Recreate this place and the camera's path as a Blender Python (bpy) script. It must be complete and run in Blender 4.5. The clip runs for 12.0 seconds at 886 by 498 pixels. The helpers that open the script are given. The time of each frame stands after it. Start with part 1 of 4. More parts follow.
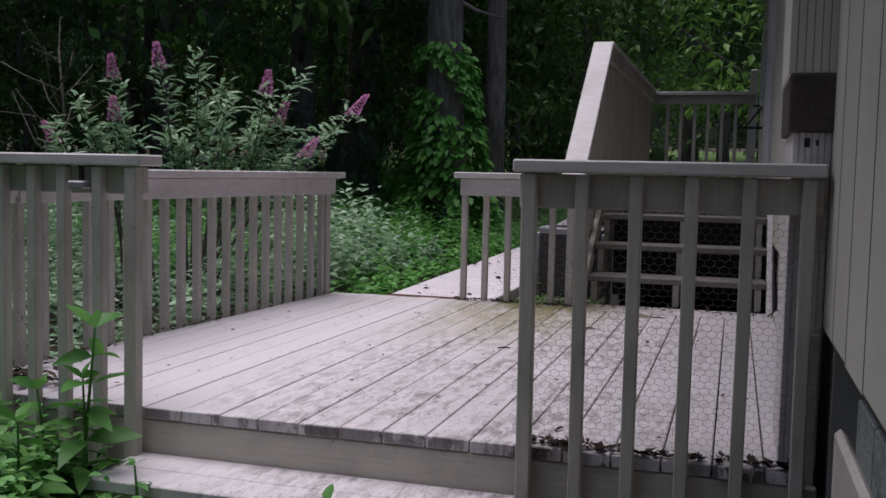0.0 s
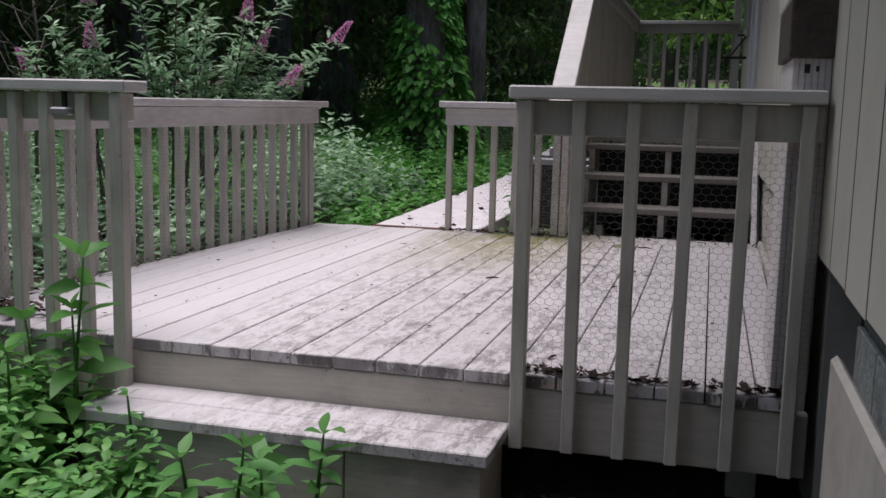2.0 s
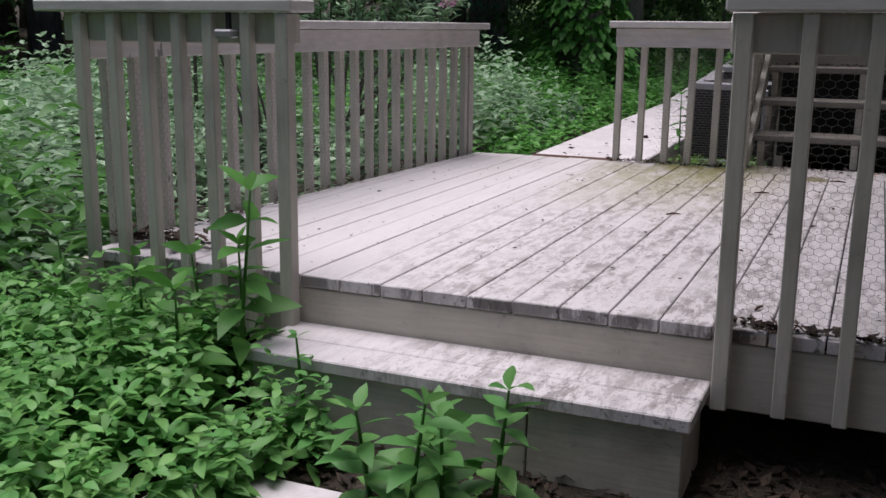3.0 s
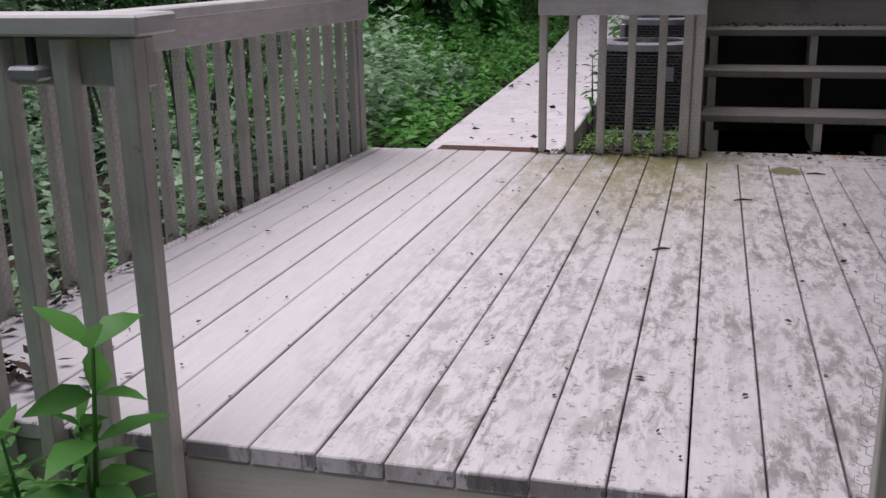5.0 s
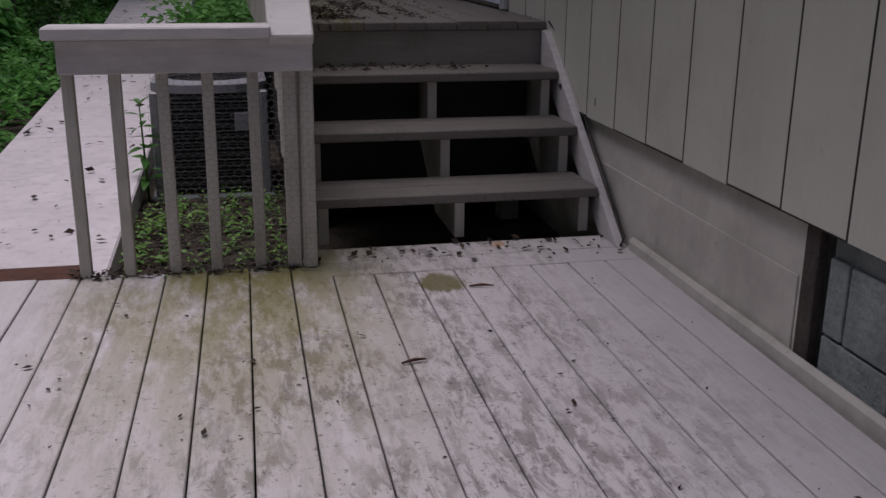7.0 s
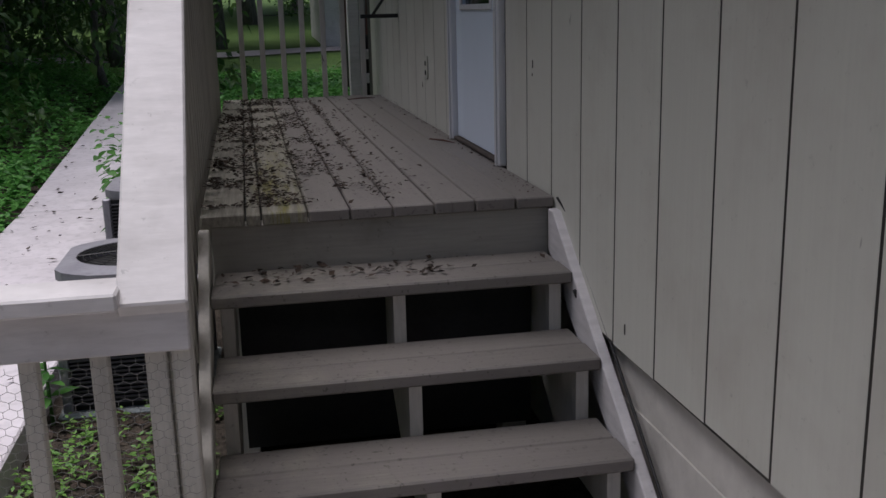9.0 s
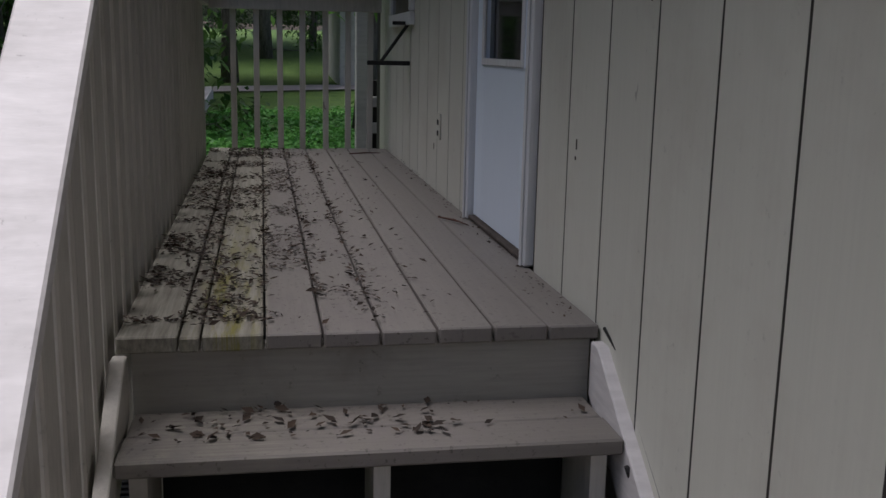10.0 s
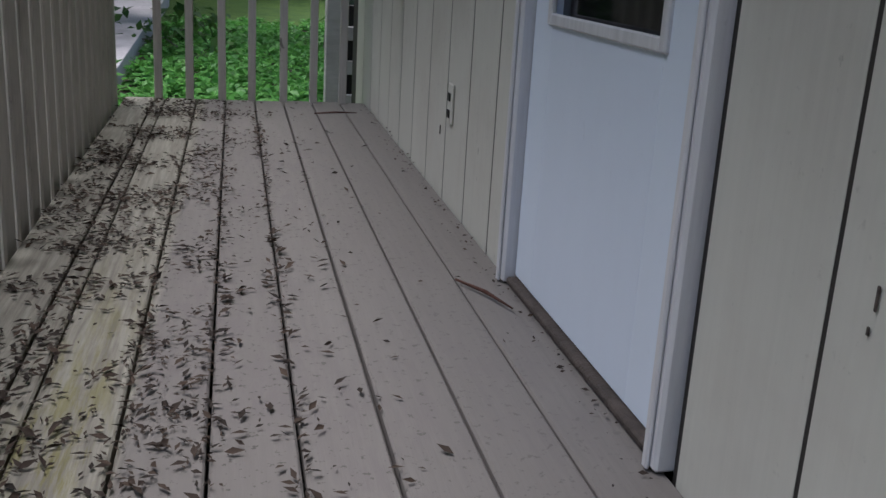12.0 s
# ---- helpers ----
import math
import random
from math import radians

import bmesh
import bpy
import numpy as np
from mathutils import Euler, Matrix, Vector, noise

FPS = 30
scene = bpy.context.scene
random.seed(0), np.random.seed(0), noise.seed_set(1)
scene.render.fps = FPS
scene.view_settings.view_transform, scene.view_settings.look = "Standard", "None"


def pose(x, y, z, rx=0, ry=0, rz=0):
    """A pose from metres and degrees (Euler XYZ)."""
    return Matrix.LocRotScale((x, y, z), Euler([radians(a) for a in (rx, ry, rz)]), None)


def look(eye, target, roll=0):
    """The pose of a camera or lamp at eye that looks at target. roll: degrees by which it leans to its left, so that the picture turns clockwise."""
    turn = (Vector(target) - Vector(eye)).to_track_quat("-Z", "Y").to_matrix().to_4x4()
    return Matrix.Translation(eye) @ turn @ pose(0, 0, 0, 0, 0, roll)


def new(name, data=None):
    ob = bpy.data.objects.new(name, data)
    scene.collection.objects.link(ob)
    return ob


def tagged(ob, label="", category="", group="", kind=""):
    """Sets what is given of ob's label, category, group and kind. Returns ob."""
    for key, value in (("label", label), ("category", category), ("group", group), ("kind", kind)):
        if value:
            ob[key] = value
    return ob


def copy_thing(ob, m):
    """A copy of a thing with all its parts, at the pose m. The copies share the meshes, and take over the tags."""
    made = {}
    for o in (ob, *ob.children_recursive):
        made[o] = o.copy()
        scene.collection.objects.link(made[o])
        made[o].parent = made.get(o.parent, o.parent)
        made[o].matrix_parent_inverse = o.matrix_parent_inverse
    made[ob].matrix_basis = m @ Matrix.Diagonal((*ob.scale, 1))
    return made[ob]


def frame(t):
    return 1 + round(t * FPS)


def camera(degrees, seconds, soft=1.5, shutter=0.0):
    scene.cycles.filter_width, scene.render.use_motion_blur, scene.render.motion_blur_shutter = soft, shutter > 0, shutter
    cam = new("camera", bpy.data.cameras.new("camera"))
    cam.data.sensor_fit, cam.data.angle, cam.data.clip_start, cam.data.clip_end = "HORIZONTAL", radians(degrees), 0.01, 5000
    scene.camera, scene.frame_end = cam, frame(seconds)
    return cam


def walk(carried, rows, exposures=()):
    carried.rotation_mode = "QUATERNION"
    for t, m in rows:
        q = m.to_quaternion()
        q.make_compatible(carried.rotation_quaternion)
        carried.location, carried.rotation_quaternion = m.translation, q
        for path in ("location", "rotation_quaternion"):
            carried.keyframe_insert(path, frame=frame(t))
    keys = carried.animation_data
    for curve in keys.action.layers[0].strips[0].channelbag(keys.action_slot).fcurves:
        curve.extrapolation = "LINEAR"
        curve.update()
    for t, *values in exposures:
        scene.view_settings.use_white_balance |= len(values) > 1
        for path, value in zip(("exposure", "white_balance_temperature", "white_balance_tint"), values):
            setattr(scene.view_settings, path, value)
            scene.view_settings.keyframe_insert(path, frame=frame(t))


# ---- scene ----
cam = camera(48.3, 12.0)
PATH = [
    (0, (0.127, 0.175, 1.318), (-0.448, 2.084, 1.161), 1.2),
    (0.5, (0.131, 0.152, 1.328), (-0.244, 2.115, 1.237), 1.1),
    (1, (0.133, 0.14, 1.341), (-0.225, 2.107, 1.331), 1.0),
    (1.5, (0.117, 0.175, 1.322), (-0.332, 2.117, 1.16), 0.8),
    (2, (0.069, 0.19, 1.302), (-0.454, 2.098, 1.01), 1.3),
    (2.5, (-0.025, 0.227, 1.281), (-0.707, 2.068, 0.897), 1.1),
    (2.7, (-0.069, 0.306, 1.27), (-0.829, 2.108, 0.856), 1.2),
    (4.3, (-0.578, 0.923, 1.369), (-1.371, 2.689, 0.867), -0.4),
    (4.5, (-0.646, 1.068, 1.364), (-1.366, 2.861, 0.848), -0.9),
    (5, (-0.791, 1.405, 1.438), (-1.285, 3.259, 0.873), -1.0),
    (5.5, (-0.984, 1.802, 1.441), (-1.256, 3.703, 0.883), -3.3),
    (6, (-1.054, 2.213, 1.435), (-0.973, 4.126, 0.858), -2.6),
    (6.5, (-1.064, 2.597, 1.509), (-0.782, 4.471, 0.869), -1.6),
    (7, (-1.044, 2.975, 1.571), (-0.651, 4.843, 0.975), 0.5),
    (7.5, (-0.995, 3.208, 1.803), (-0.57, 5.075, 1.227), -1.5),
    (7.7, (-0.954, 3.295, 1.821), (-0.525, 5.172, 1.281), -2.4),
    (9.3, (-0.569, 4.408, 1.867), (-0.227, 6.322, 1.396), -1.2),
    (9.5, (-0.536, 4.577, 1.891), (-0.177, 6.485, 1.41), -0.4),
    (10, (-0.472, 5.015, 1.89), (-0.134, 6.946, 1.495), 1.2),
    (10.5, (-0.391, 5.425, 1.872), (-0.023, 7.336, 1.409), 0.4),
    (11, (-0.358, 5.851, 1.879), (-0.149, 7.783, 1.407), 1.3),
    (11.5, (-0.338, 6.259, 1.875), (-0.053, 8.169, 1.358), 0.5),
    (12, (-0.313, 6.676, 1.963), (0.082, 8.553, 1.394), 3.3),
]
EXPOSURES = [(0, 0.0, 6150, 18), (2.5, 0.3, 6300, 14), (4.5, 0.2, 6200, 15), (5.5, -0.1, 6200, 18), (6.5, -0.58, 6200, 20), (7.5, -0.5, 6200, 20), (9.5, 0.3, 6100, 13), (10.5, 0.55, 6250, 13), (12, 1.1, 5950, 11)]
walk(cam, [(t, look(eye, target, roll)) for t, eye, target, roll in PATH], EXPOSURES)

# ---- light ----
world = bpy.data.worlds.new("overcast_sky")
scene.world = world
world.use_nodes = True
wn = world.node_tree
sky = wn.nodes.new("ShaderNodeTexSky")
sky.sky_type = "NISHITA"
sky.sun_disc = False
sky.sun_elevation = radians(80)
sky.sun_rotation = radians(285)
sky.air_density, sky.dust_density, sky.ozone_density = 1.0, 4.0, 1.0
wn.links.new(sky.outputs[0], wn.nodes["Background"].inputs[0])
wn.nodes["Background"].inputs[1].default_value = 0.10
sun = new("sun", bpy.data.lights.new("sun", "SUN"))
sun.data.energy, sun.data.angle, sun.data.color = 2.7, radians(50), (1.0, 0.97, 0.95)
sun.matrix_world = look((-4.8, 6.5, 25), (0, 5, 0))


# ---- materials ----
def mat(name, rough=0.7, metal=0.0):
    m = bpy.data.materials.new(name)
    m.use_nodes = True
    b = m.node_tree.nodes["Principled BSDF"]
    b.inputs["Roughness"].default_value = rough
    b.inputs["Metallic"].default_value = metal
    b.inputs["Specular IOR Level"].default_value = 0.3
    return m, m.node_tree, b


def node(nt, kind, **values):
    n = nt.nodes.new(kind)
    for k, v in values.items():
        n.inputs[k.replace("_", " ")].default_value = v
    return n


def coords(nt, scale=(1, 1, 1), world_space=True):
    mp = node(nt, "ShaderNodeMapping", Scale=scale)
    if world_space:
        nt.links.new(nt.nodes.new("ShaderNodeNewGeometry").outputs["Position"], mp.inputs[0])
    else:
        nt.links.new(nt.nodes.new("ShaderNodeTexCoord").outputs["Object"], mp.inputs[0])
    return mp.outputs[0]


def noise_out(nt, vec, scale, detail=4.0, rough=0.6, distortion=0.0):
    n = node(nt, "ShaderNodeTexNoise", Scale=scale, Detail=detail, Roughness=rough, Distortion=distortion)
    nt.links.new(vec, n.inputs["Vector"])
    return n.outputs["Fac"]


def span(nt, value, a, b, lo=0.0, hi=1.0):
    n = node(nt, "ShaderNodeMapRange", From_Min=a, From_Max=b, To_Min=lo, To_Max=hi)
    n.clamp = True
    nt.links.new(value, n.inputs["Value"])
    return n.outputs["Result"]


def times(nt, a, b, op="MULTIPLY"):
    n = nt.nodes.new("ShaderNodeMath")
    n.operation = op
    for i, v in enumerate((a, b)):
        if isinstance(v, (int, float)):
            n.inputs[i].default_value = v
        else:
            nt.links.new(v, n.inputs[i])
    return n.outputs[0]


def mix(nt, fac, a, b):
    n = nt.nodes.new("ShaderNodeMix")
    n.data_type = "RGBA"
    for key, v in ((0, fac), (6, a), (7, b)):
        if isinstance(v, (int, float)):
            n.inputs[key].default_value = v
        elif isinstance(v, tuple):
            n.inputs[key].default_value = (*v, 1.0)
        else:
            nt.links.new(v, n.inputs[key])
    return n.outputs[2]


def bump(nt, b, height, strength=0.3, distance=0.005):
    n = node(nt, "ShaderNodeBump", Strength=strength, Distance=distance)
    nt.links.new(height, n.inputs["Height"])
    nt.links.new(n.outputs[0], b.inputs["Normal"])


def rand(nt):
    return nt.nodes.new("ShaderNodeObjectInfo").outputs["Random"]


def painted_wood(name, colour, grain=(30, 30, 1.5), dirt=0.35, dirt_colour=(0.10, 0.085, 0.07), rough=0.65, shade=0.82):
    """Old paint on wood: grain along one axis, blotches, dark specks of mould."""
    m, nt, b = mat(name, rough)
    g = noise_out(nt, coords(nt, grain), 3.0, 5)
    blot = noise_out(nt, coords(nt), 2.3, 5, 0.65)
    speck = noise_out(nt, coords(nt), 38.0, 4, 0.7)
    dark = tuple(c * shade for c in colour)
    c = mix(nt, span(nt, g, 0.35, 0.7), colour, dark)
    c = mix(nt, times(nt, rand(nt), 0.22), c, tuple(min(1, v * 1.25) for v in colour))
    d = times(nt, span(nt, blot, 0.48, 0.72), dirt)
    c = mix(nt, d, c, dirt_colour)
    s = times(nt, span(nt, speck, 0.63, 0.72), span(nt, blot, 0.4, 0.62, 0.1, 0.8))
    c = mix(nt, times(nt, s, dirt * 1.6), c, (0.035, 0.03, 0.025))
    chip = span(nt, noise_out(nt, coords(nt, (1.6, 1.6, 0.7)), 7.0, 3, 0.6), 0.735, 0.75)
    c = mix(nt, times(nt, chip, min(0.7, dirt * 2.2)), c, (0.09, 0.08, 0.07))
    nt.links.new(c, b.inputs["Base Color"])
    bump(nt, b, g, 0.35, 0.003)
    return m


def deck_paint(name, colour, mould, mx, moss_y, rust=False, grain=(40, 2.0, 20)):
    """Deck paint with mould where the boards stay wet (round x = mx) and moss by the far edge."""
    m, nt, b = mat(name, 0.6)
    pos = nt.nodes.new("ShaderNodeNewGeometry").outputs["Position"]
    sep = nt.nodes.new("ShaderNodeSeparateXYZ")
    nt.links.new(pos, sep.inputs[0])
    g = noise_out(nt, coords(nt, grain), 2.0, 6, 0.65)
    blot = noise_out(nt, coords(nt, (1.6, 0.8, 1)), 2.2, 6, 0.65)
    fine = noise_out(nt, coords(nt, (3.2, 1.0, 1)), 8.0, 6, 0.75, 0.4)
    speck = noise_out(nt, coords(nt), 55.0, 3, 0.7)
    c = mix(nt, span(nt, g, 0.3, 0.75), colour, tuple(v * 0.87 for v in colour))
    c = mix(nt, times(nt, rand(nt), 0.25), c, tuple(v * 0.8 for v in colour))
    near = times(nt, sep.outputs["X"], -mx, "ADD")
    near = span(nt, times(nt, near, near), 0.05, 1.0, 1.0, 0.12)
    mo = times(nt, times(nt, span(nt, fine, 0.45, 0.57), span(nt, blot, 0.36, 0.55)), near)
    c = mix(nt, times(nt, mo, mould), c, (0.17, 0.15, 0.145))
    c = mix(nt, times(nt, times(nt, span(nt, speck, 0.60, 0.66), near), mould * 0.8), c, (0.04, 0.035, 0.03))
    # moss
    far = times(nt, sep.outputs["X"], 1.08, "ADD")
    far = span(nt, times(nt, far, far), 0.02, 0.35, 1.0, 0.1)
    ms = times(nt, span(nt, sep.outputs["Y"], moss_y - 1.7, moss_y + 0.1), far)
    ms = times(nt, ms, span(nt, noise_out(nt, coords(nt, (4, 1.2, 1)), 2.5, 6, 0.7), 0.32, 0.52))
    if not rust:
        bare = span(nt, sep.outputs["X"], -0.50, -0.48, 1.0, 0.0)
        if grain[0] < grain[1]:
            bare = times(nt, span(nt, blot, 0.45, 0.60), span(nt, sep.outputs["X"], -0.75, -0.25, 0.9, 0.1))
        c = mix(nt, times(nt, bare, 0.8), c, mix(nt, span(nt, g, 0.35, 0.65), (0.33, 0.315, 0.26), (0.15, 0.135, 0.11)))
        strip = times(nt, sep.outputs["X"], 0.59, "ADD")
        strip = span(nt, times(nt, strip, strip), 0.001, 0.009, 1.0, 0.0)
        strip = times(nt, times(nt, strip, span(nt, sep.outputs["Y"], 9.2, 7.6)), span(nt, sep.outputs["Z"], 1.15, 1.2))
        ms = times(nt, strip, span(nt, noise_out(nt, coords(nt, (14, 1.6, 1)), 3.0, 6, 0.75), 0.47, 0.60))
    c = mix(nt, times(nt, ms, 0.9), c, (0.17, 0.155, 0.025))
    if rust:
        ends = times(nt, span(nt, sep.outputs["Y"], 3.036, 3.05, 1.0, 0.0), span(nt, sep.outputs["Z"], 0.44, 0.47))
        chips = span(nt, noise_out(nt, coords(nt, (1.0, 0.2, 0.4)), 7.0, 5, 0.7), 0.50, 0.54)
        c = mix(nt, times(nt, times(nt, ends, chips), 0.85), c, (0.035, 0.028, 0.025))
        rs = span(nt, noise_out(nt, coords(nt, (1.0, 0.7, 1)), 5.5, 3, 0.6), 0.67, 0.73)
        rs = times(nt, rs, span(nt, sep.outputs["X"], -0.45, -0.25))
        c = mix(nt, times(nt, rs, 0.6), c, (0.45, 0.21, 0.04))
        px = times(nt, sep.outputs["X"], 0.42, "ADD")
        py = times(nt, times(nt, sep.outputs["Y"], -5.97, "ADD"), 0.8)
        spot = times(nt, times(nt, times(nt, px, px), times(nt, py, py), "ADD"), times(nt, fine, 0.012), "SUBTRACT")
        c = mix(nt, times(nt, span(nt, spot, -0.002, 0.001, 1.0, 0.0), 0.85), c, (0.13, 0.115, 0.035))
    nt.links.new(c, b.inputs["Base Color"])
    bump(nt, b, g, 0.4, 0.003)
    return m


def leaf_mat(name, a, bcol, rough=0.45, sheen=0.35):
    m, nt, b = mat(name, rough)
    r = nt.nodes.new("ShaderNodeNewGeometry").outputs["Random Per Island"]
    big = noise_out(nt, coords(nt), 1.1, 3)
    c = mix(nt, r, a, bcol)
    c = mix(nt, span(nt, big, 0.4, 0.65, 0.0, 0.45), c, tuple(v * 0.55 for v in a))
    nt.links.new(c, b.inputs["Base Color"])
    tr = nt.nodes.new("ShaderNodeBsdfTranslucent")
    nt.links.new(c, tr.inputs[0])
    mx = nt.nodes.new("ShaderNodeMixShader")
    mx.inputs[0].default_value = sheen
    nt.links.new(b.outputs[0], mx.inputs[1])
    nt.links.new(tr.outputs[0], mx.inputs[2])
    nt.links.new(mx.outputs[0], nt.nodes["Material Output"].inputs[0])
    return m


def rough_mat(name, a, bcol, scale=6.0, rough=0.85, bump_s=0.6, bump_d=0.02, metal=0.0, stretch=(1, 1, 1)):
    m, nt, b = mat(name, rough, metal)
    n1 = noise_out(nt, coords(nt, stretch), scale, 6, 0.7)
    n2 = noise_out(nt, coords(nt, stretch), scale * 7, 4, 0.6)
    c = mix(nt, span(nt, n1, 0.35, 0.65), a, bcol)
    c = mix(nt, span(nt, n2, 0.5, 0.75, 0, 0.5), c, tuple(v * 0.5 for v in a))
    nt.links.new(c, b.inputs["Base Color"])
    bump(nt, b, times(nt, n1, n2, "ADD"), bump_s, bump_d)
    return m


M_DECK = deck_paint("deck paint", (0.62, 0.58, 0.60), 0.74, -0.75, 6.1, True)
# platform, tread and riser tones set below the deck's, taking in porch shade
M_PLAT = deck_paint("shaded platform paint", (0.20, 0.182, 0.168), 0.8, -0.6, 8.6)
M_TREAD = deck_paint("shaded tread paint", (0.185, 0.168, 0.153), 0.8, -0.6, 8.6, False, (1.6, 40, 20))
M_RISER = painted_wood("shaded riser paint", (0.33, 0.31, 0.28), (2, 30, 30), 0.5)
M_RAIL = painted_wood("rail paint", (0.51, 0.482, 0.44), (30, 30, 3), 0.35)
M_CAP = painted_wood("rail cap paint", (0.60, 0.57, 0.57), (3, 3, 20), 0.3)
M_FASCIA = painted_wood("fascia paint", (0.50, 0.465, 0.415), (2, 30, 30), 0.5)
M_SIDING = painted_wood("siding paint", (0.57, 0.56, 0.50), (25, 25, 0.8), 0.2, (0.27, 0.2, 0.17), 0.6, 0.95)
# near-black: dirt and shade of grooves, gaps and undersides put into one colour
M_SHADE_WOOD = painted_wood("shade-dark wood", (0.035, 0.032, 0.03), (25, 25, 1), 0.3)
M_SKIRT = painted_wood("foundation paint", (0.57, 0.54, 0.495), (4, 4, 4), 0.35)
M_BLOCK = rough_mat("bare block", (0.30, 0.33, 0.33), (0.16, 0.18, 0.18), 5.0)
M_DOOR = painted_wood("door paint", (0.68, 0.75, 0.87), (3, 3, 1), 0.05, (0.5, 0.5, 0.5), 0.4, 0.97)
M_TRIM = painted_wood("door frame paint", (0.66, 0.66, 0.68), (20, 20, 1), 0.15, (0.3, 0.27, 0.25), 0.45)
M_BROWN = rough_mat("bare brown wood", (0.10, 0.045, 0.032), (0.06, 0.03, 0.024), 4.0)
M_BROWNGREY = rough_mat("weathered brown board", (0.10, 0.08, 0.07), (0.06, 0.05, 0.045), 9.0)
M_DARKMETAL = rough_mat("dark grey metal", (0.085, 0.08, 0.09), (0.06, 0.058, 0.065), 8.0, 0.5, 0.1, 0.002, 0.4)
M_GREYMETAL = rough_mat("grey painted metal", (0.34, 0.33, 0.36), (0.27, 0.26, 0.29), 6.0, 0.45, 0.1, 0.002, 0.3)
# black metal; also painted shade behind the stairs and under the platform boards
M_BLACK = rough_mat("black metal and shade fill", (0.015, 0.015, 0.016), (0.025, 0.024, 0.024), 9.0, 0.5, 0.1, 0.002)
M_WIRE = rough_mat("galvanised wire", (0.30, 0.285, 0.27), (0.17, 0.16, 0.15), 30.0, 0.6, 0.1, 0.001, 0.3)
M_CONC = rough_mat("concrete", (0.62, 0.575, 0.60), (0.52, 0.48, 0.50), 2.5, 0.85, 0.3, 0.006)
M_SOIL = rough_mat("soil", (0.035, 0.027, 0.02), (0.075, 0.06, 0.045), 5.0, 0.95, 1.0, 0.05)
M_LAWN = rough_mat("lawn", (0.09, 0.15, 0.03), (0.05, 0.10, 0.025), 3.0, 0.9, 0.6, 0.05)
M_BARK = rough_mat("bark", (0.32, 0.29, 0.28), (0.13, 0.11, 0.105), 6.0, 0.95, 1.0, 0.05, 0.0, (2.5, 2.5, 0.5))
M_TWIG = rough_mat("twig", (0.16, 0.14, 0.12), (0.08, 0.07, 0.06), 12.0)
M_LITTER = leaf_mat("dry leaf", (0.022, 0.016, 0.013), (0.075, 0.05, 0.035), 0.8, 0.05)
M_WEED = leaf_mat("weed leaf", (0.125, 0.338, 0.094), (0.237, 0.475, 0.138))
M_WEEDBIG = leaf_mat("broad weed leaf", (0.075, 0.22, 0.045), (0.14, 0.34, 0.07))
M_GROUNDCOVER = leaf_mat("ground cover leaf", (0.086, 0.276, 0.052), (0.172, 0.414, 0.092))
M_BUDDLEIA = leaf_mat("grey green leaf", (0.216, 0.378, 0.203), (0.459, 0.608, 0.419))
M_FLOWER = leaf_mat("pink floret", (0.62, 0.22, 0.47), (0.74, 0.38, 0.62), 0.6, 0.3)
M_WOODS = leaf_mat("woodland leaf", (0.045, 0.105, 0.030), (0.128, 0.232, 0.060))
M_WOODS_B = leaf_mat("bright woodland leaf", (0.121, 0.270, 0.054), (0.243, 0.432, 0.095))
M_PINE = leaf_mat("conifer needle", (0.091, 0.221, 0.143), (0.169, 0.351, 0.221))
M_IVY = leaf_mat("ivy leaf", (0.102, 0.312, 0.060), (0.204, 0.480, 0.096))
M_GLASS, _nt, _b = mat("dark window glass", 0.05)
_b.inputs["Base Color"].default_value = (0.01, 0.01, 0.012, 1)
_b.inputs["Specular IOR Level"].default_value = 0.5
M_INSIDE = rough_mat("dim interior", (0.05, 0.045, 0.04), (0.04, 0.035, 0.03), 2.0)
M_ROOF = rough_mat("brown soffit wood", (0.13, 0.095, 0.065), (0.09, 0.065, 0.045), 4.0)


# ---- building helpers ----
def empty(name, m=None):
    ob = new(name)
    ob.empty_display_size = 0.1
    if m is not None:
        ob.matrix_world = m
    return ob


def mesh_from(bm, name, material):
    me = bpy.data.meshes.new(name)
    bm.to_mesh(me)
    bm.free()
    me.materials.append(material)
    return me


def part(name, bm, material, parent=None, label="", at=None):
    ob = new(name, mesh_from(bm, name, material) if isinstance(bm, bmesh.types.BMesh) else bm)
    if at is not None:
        ob.matrix_basis = at
    if parent is not None:
        ob.parent = parent
    if label:
        tagged(ob, label=label)
    return ob


def box(x0, y0, z0, x1, y1, z1, bevel=0.004, bm=None):
    bm = bm or bmesh.new()
    vs = [bm.verts.new((x, y, z)) for z in (z0, z1) for y in (y0, y1) for x in (x0, x1)]
    fs = [bm.faces.new([vs[i] for i in q]) for q in ((0, 2, 3, 1), (4, 5, 7, 6), (0, 1, 5, 4), (2, 6, 7, 3), (0, 4, 6, 2), (1, 3, 7, 5))]
    if bevel:
        bmesh.ops.bevel(bm, geom=list({e for f in fs for e in f.edges}), offset=bevel, segments=1, affect="EDGES")
    return bm


def beam(a, b, width, height, bevel=0.004, up=(0, 0, 1)):
    """A board of that width and height from a to b, its section centred on the line."""
    a, b = Vector(a), Vector(b)
    bm = box(-width / 2, 0, -height / 2, width / 2, (b - a).length, height / 2, bevel)
    y = (b - a).normalized()
    x = y.cross(Vector(up)).normalized()
    z = x.cross(y)
    m = Matrix((x, y, z)).transposed().to_4x4()
    m.translation = a
    bm.transform(m)
    return bm


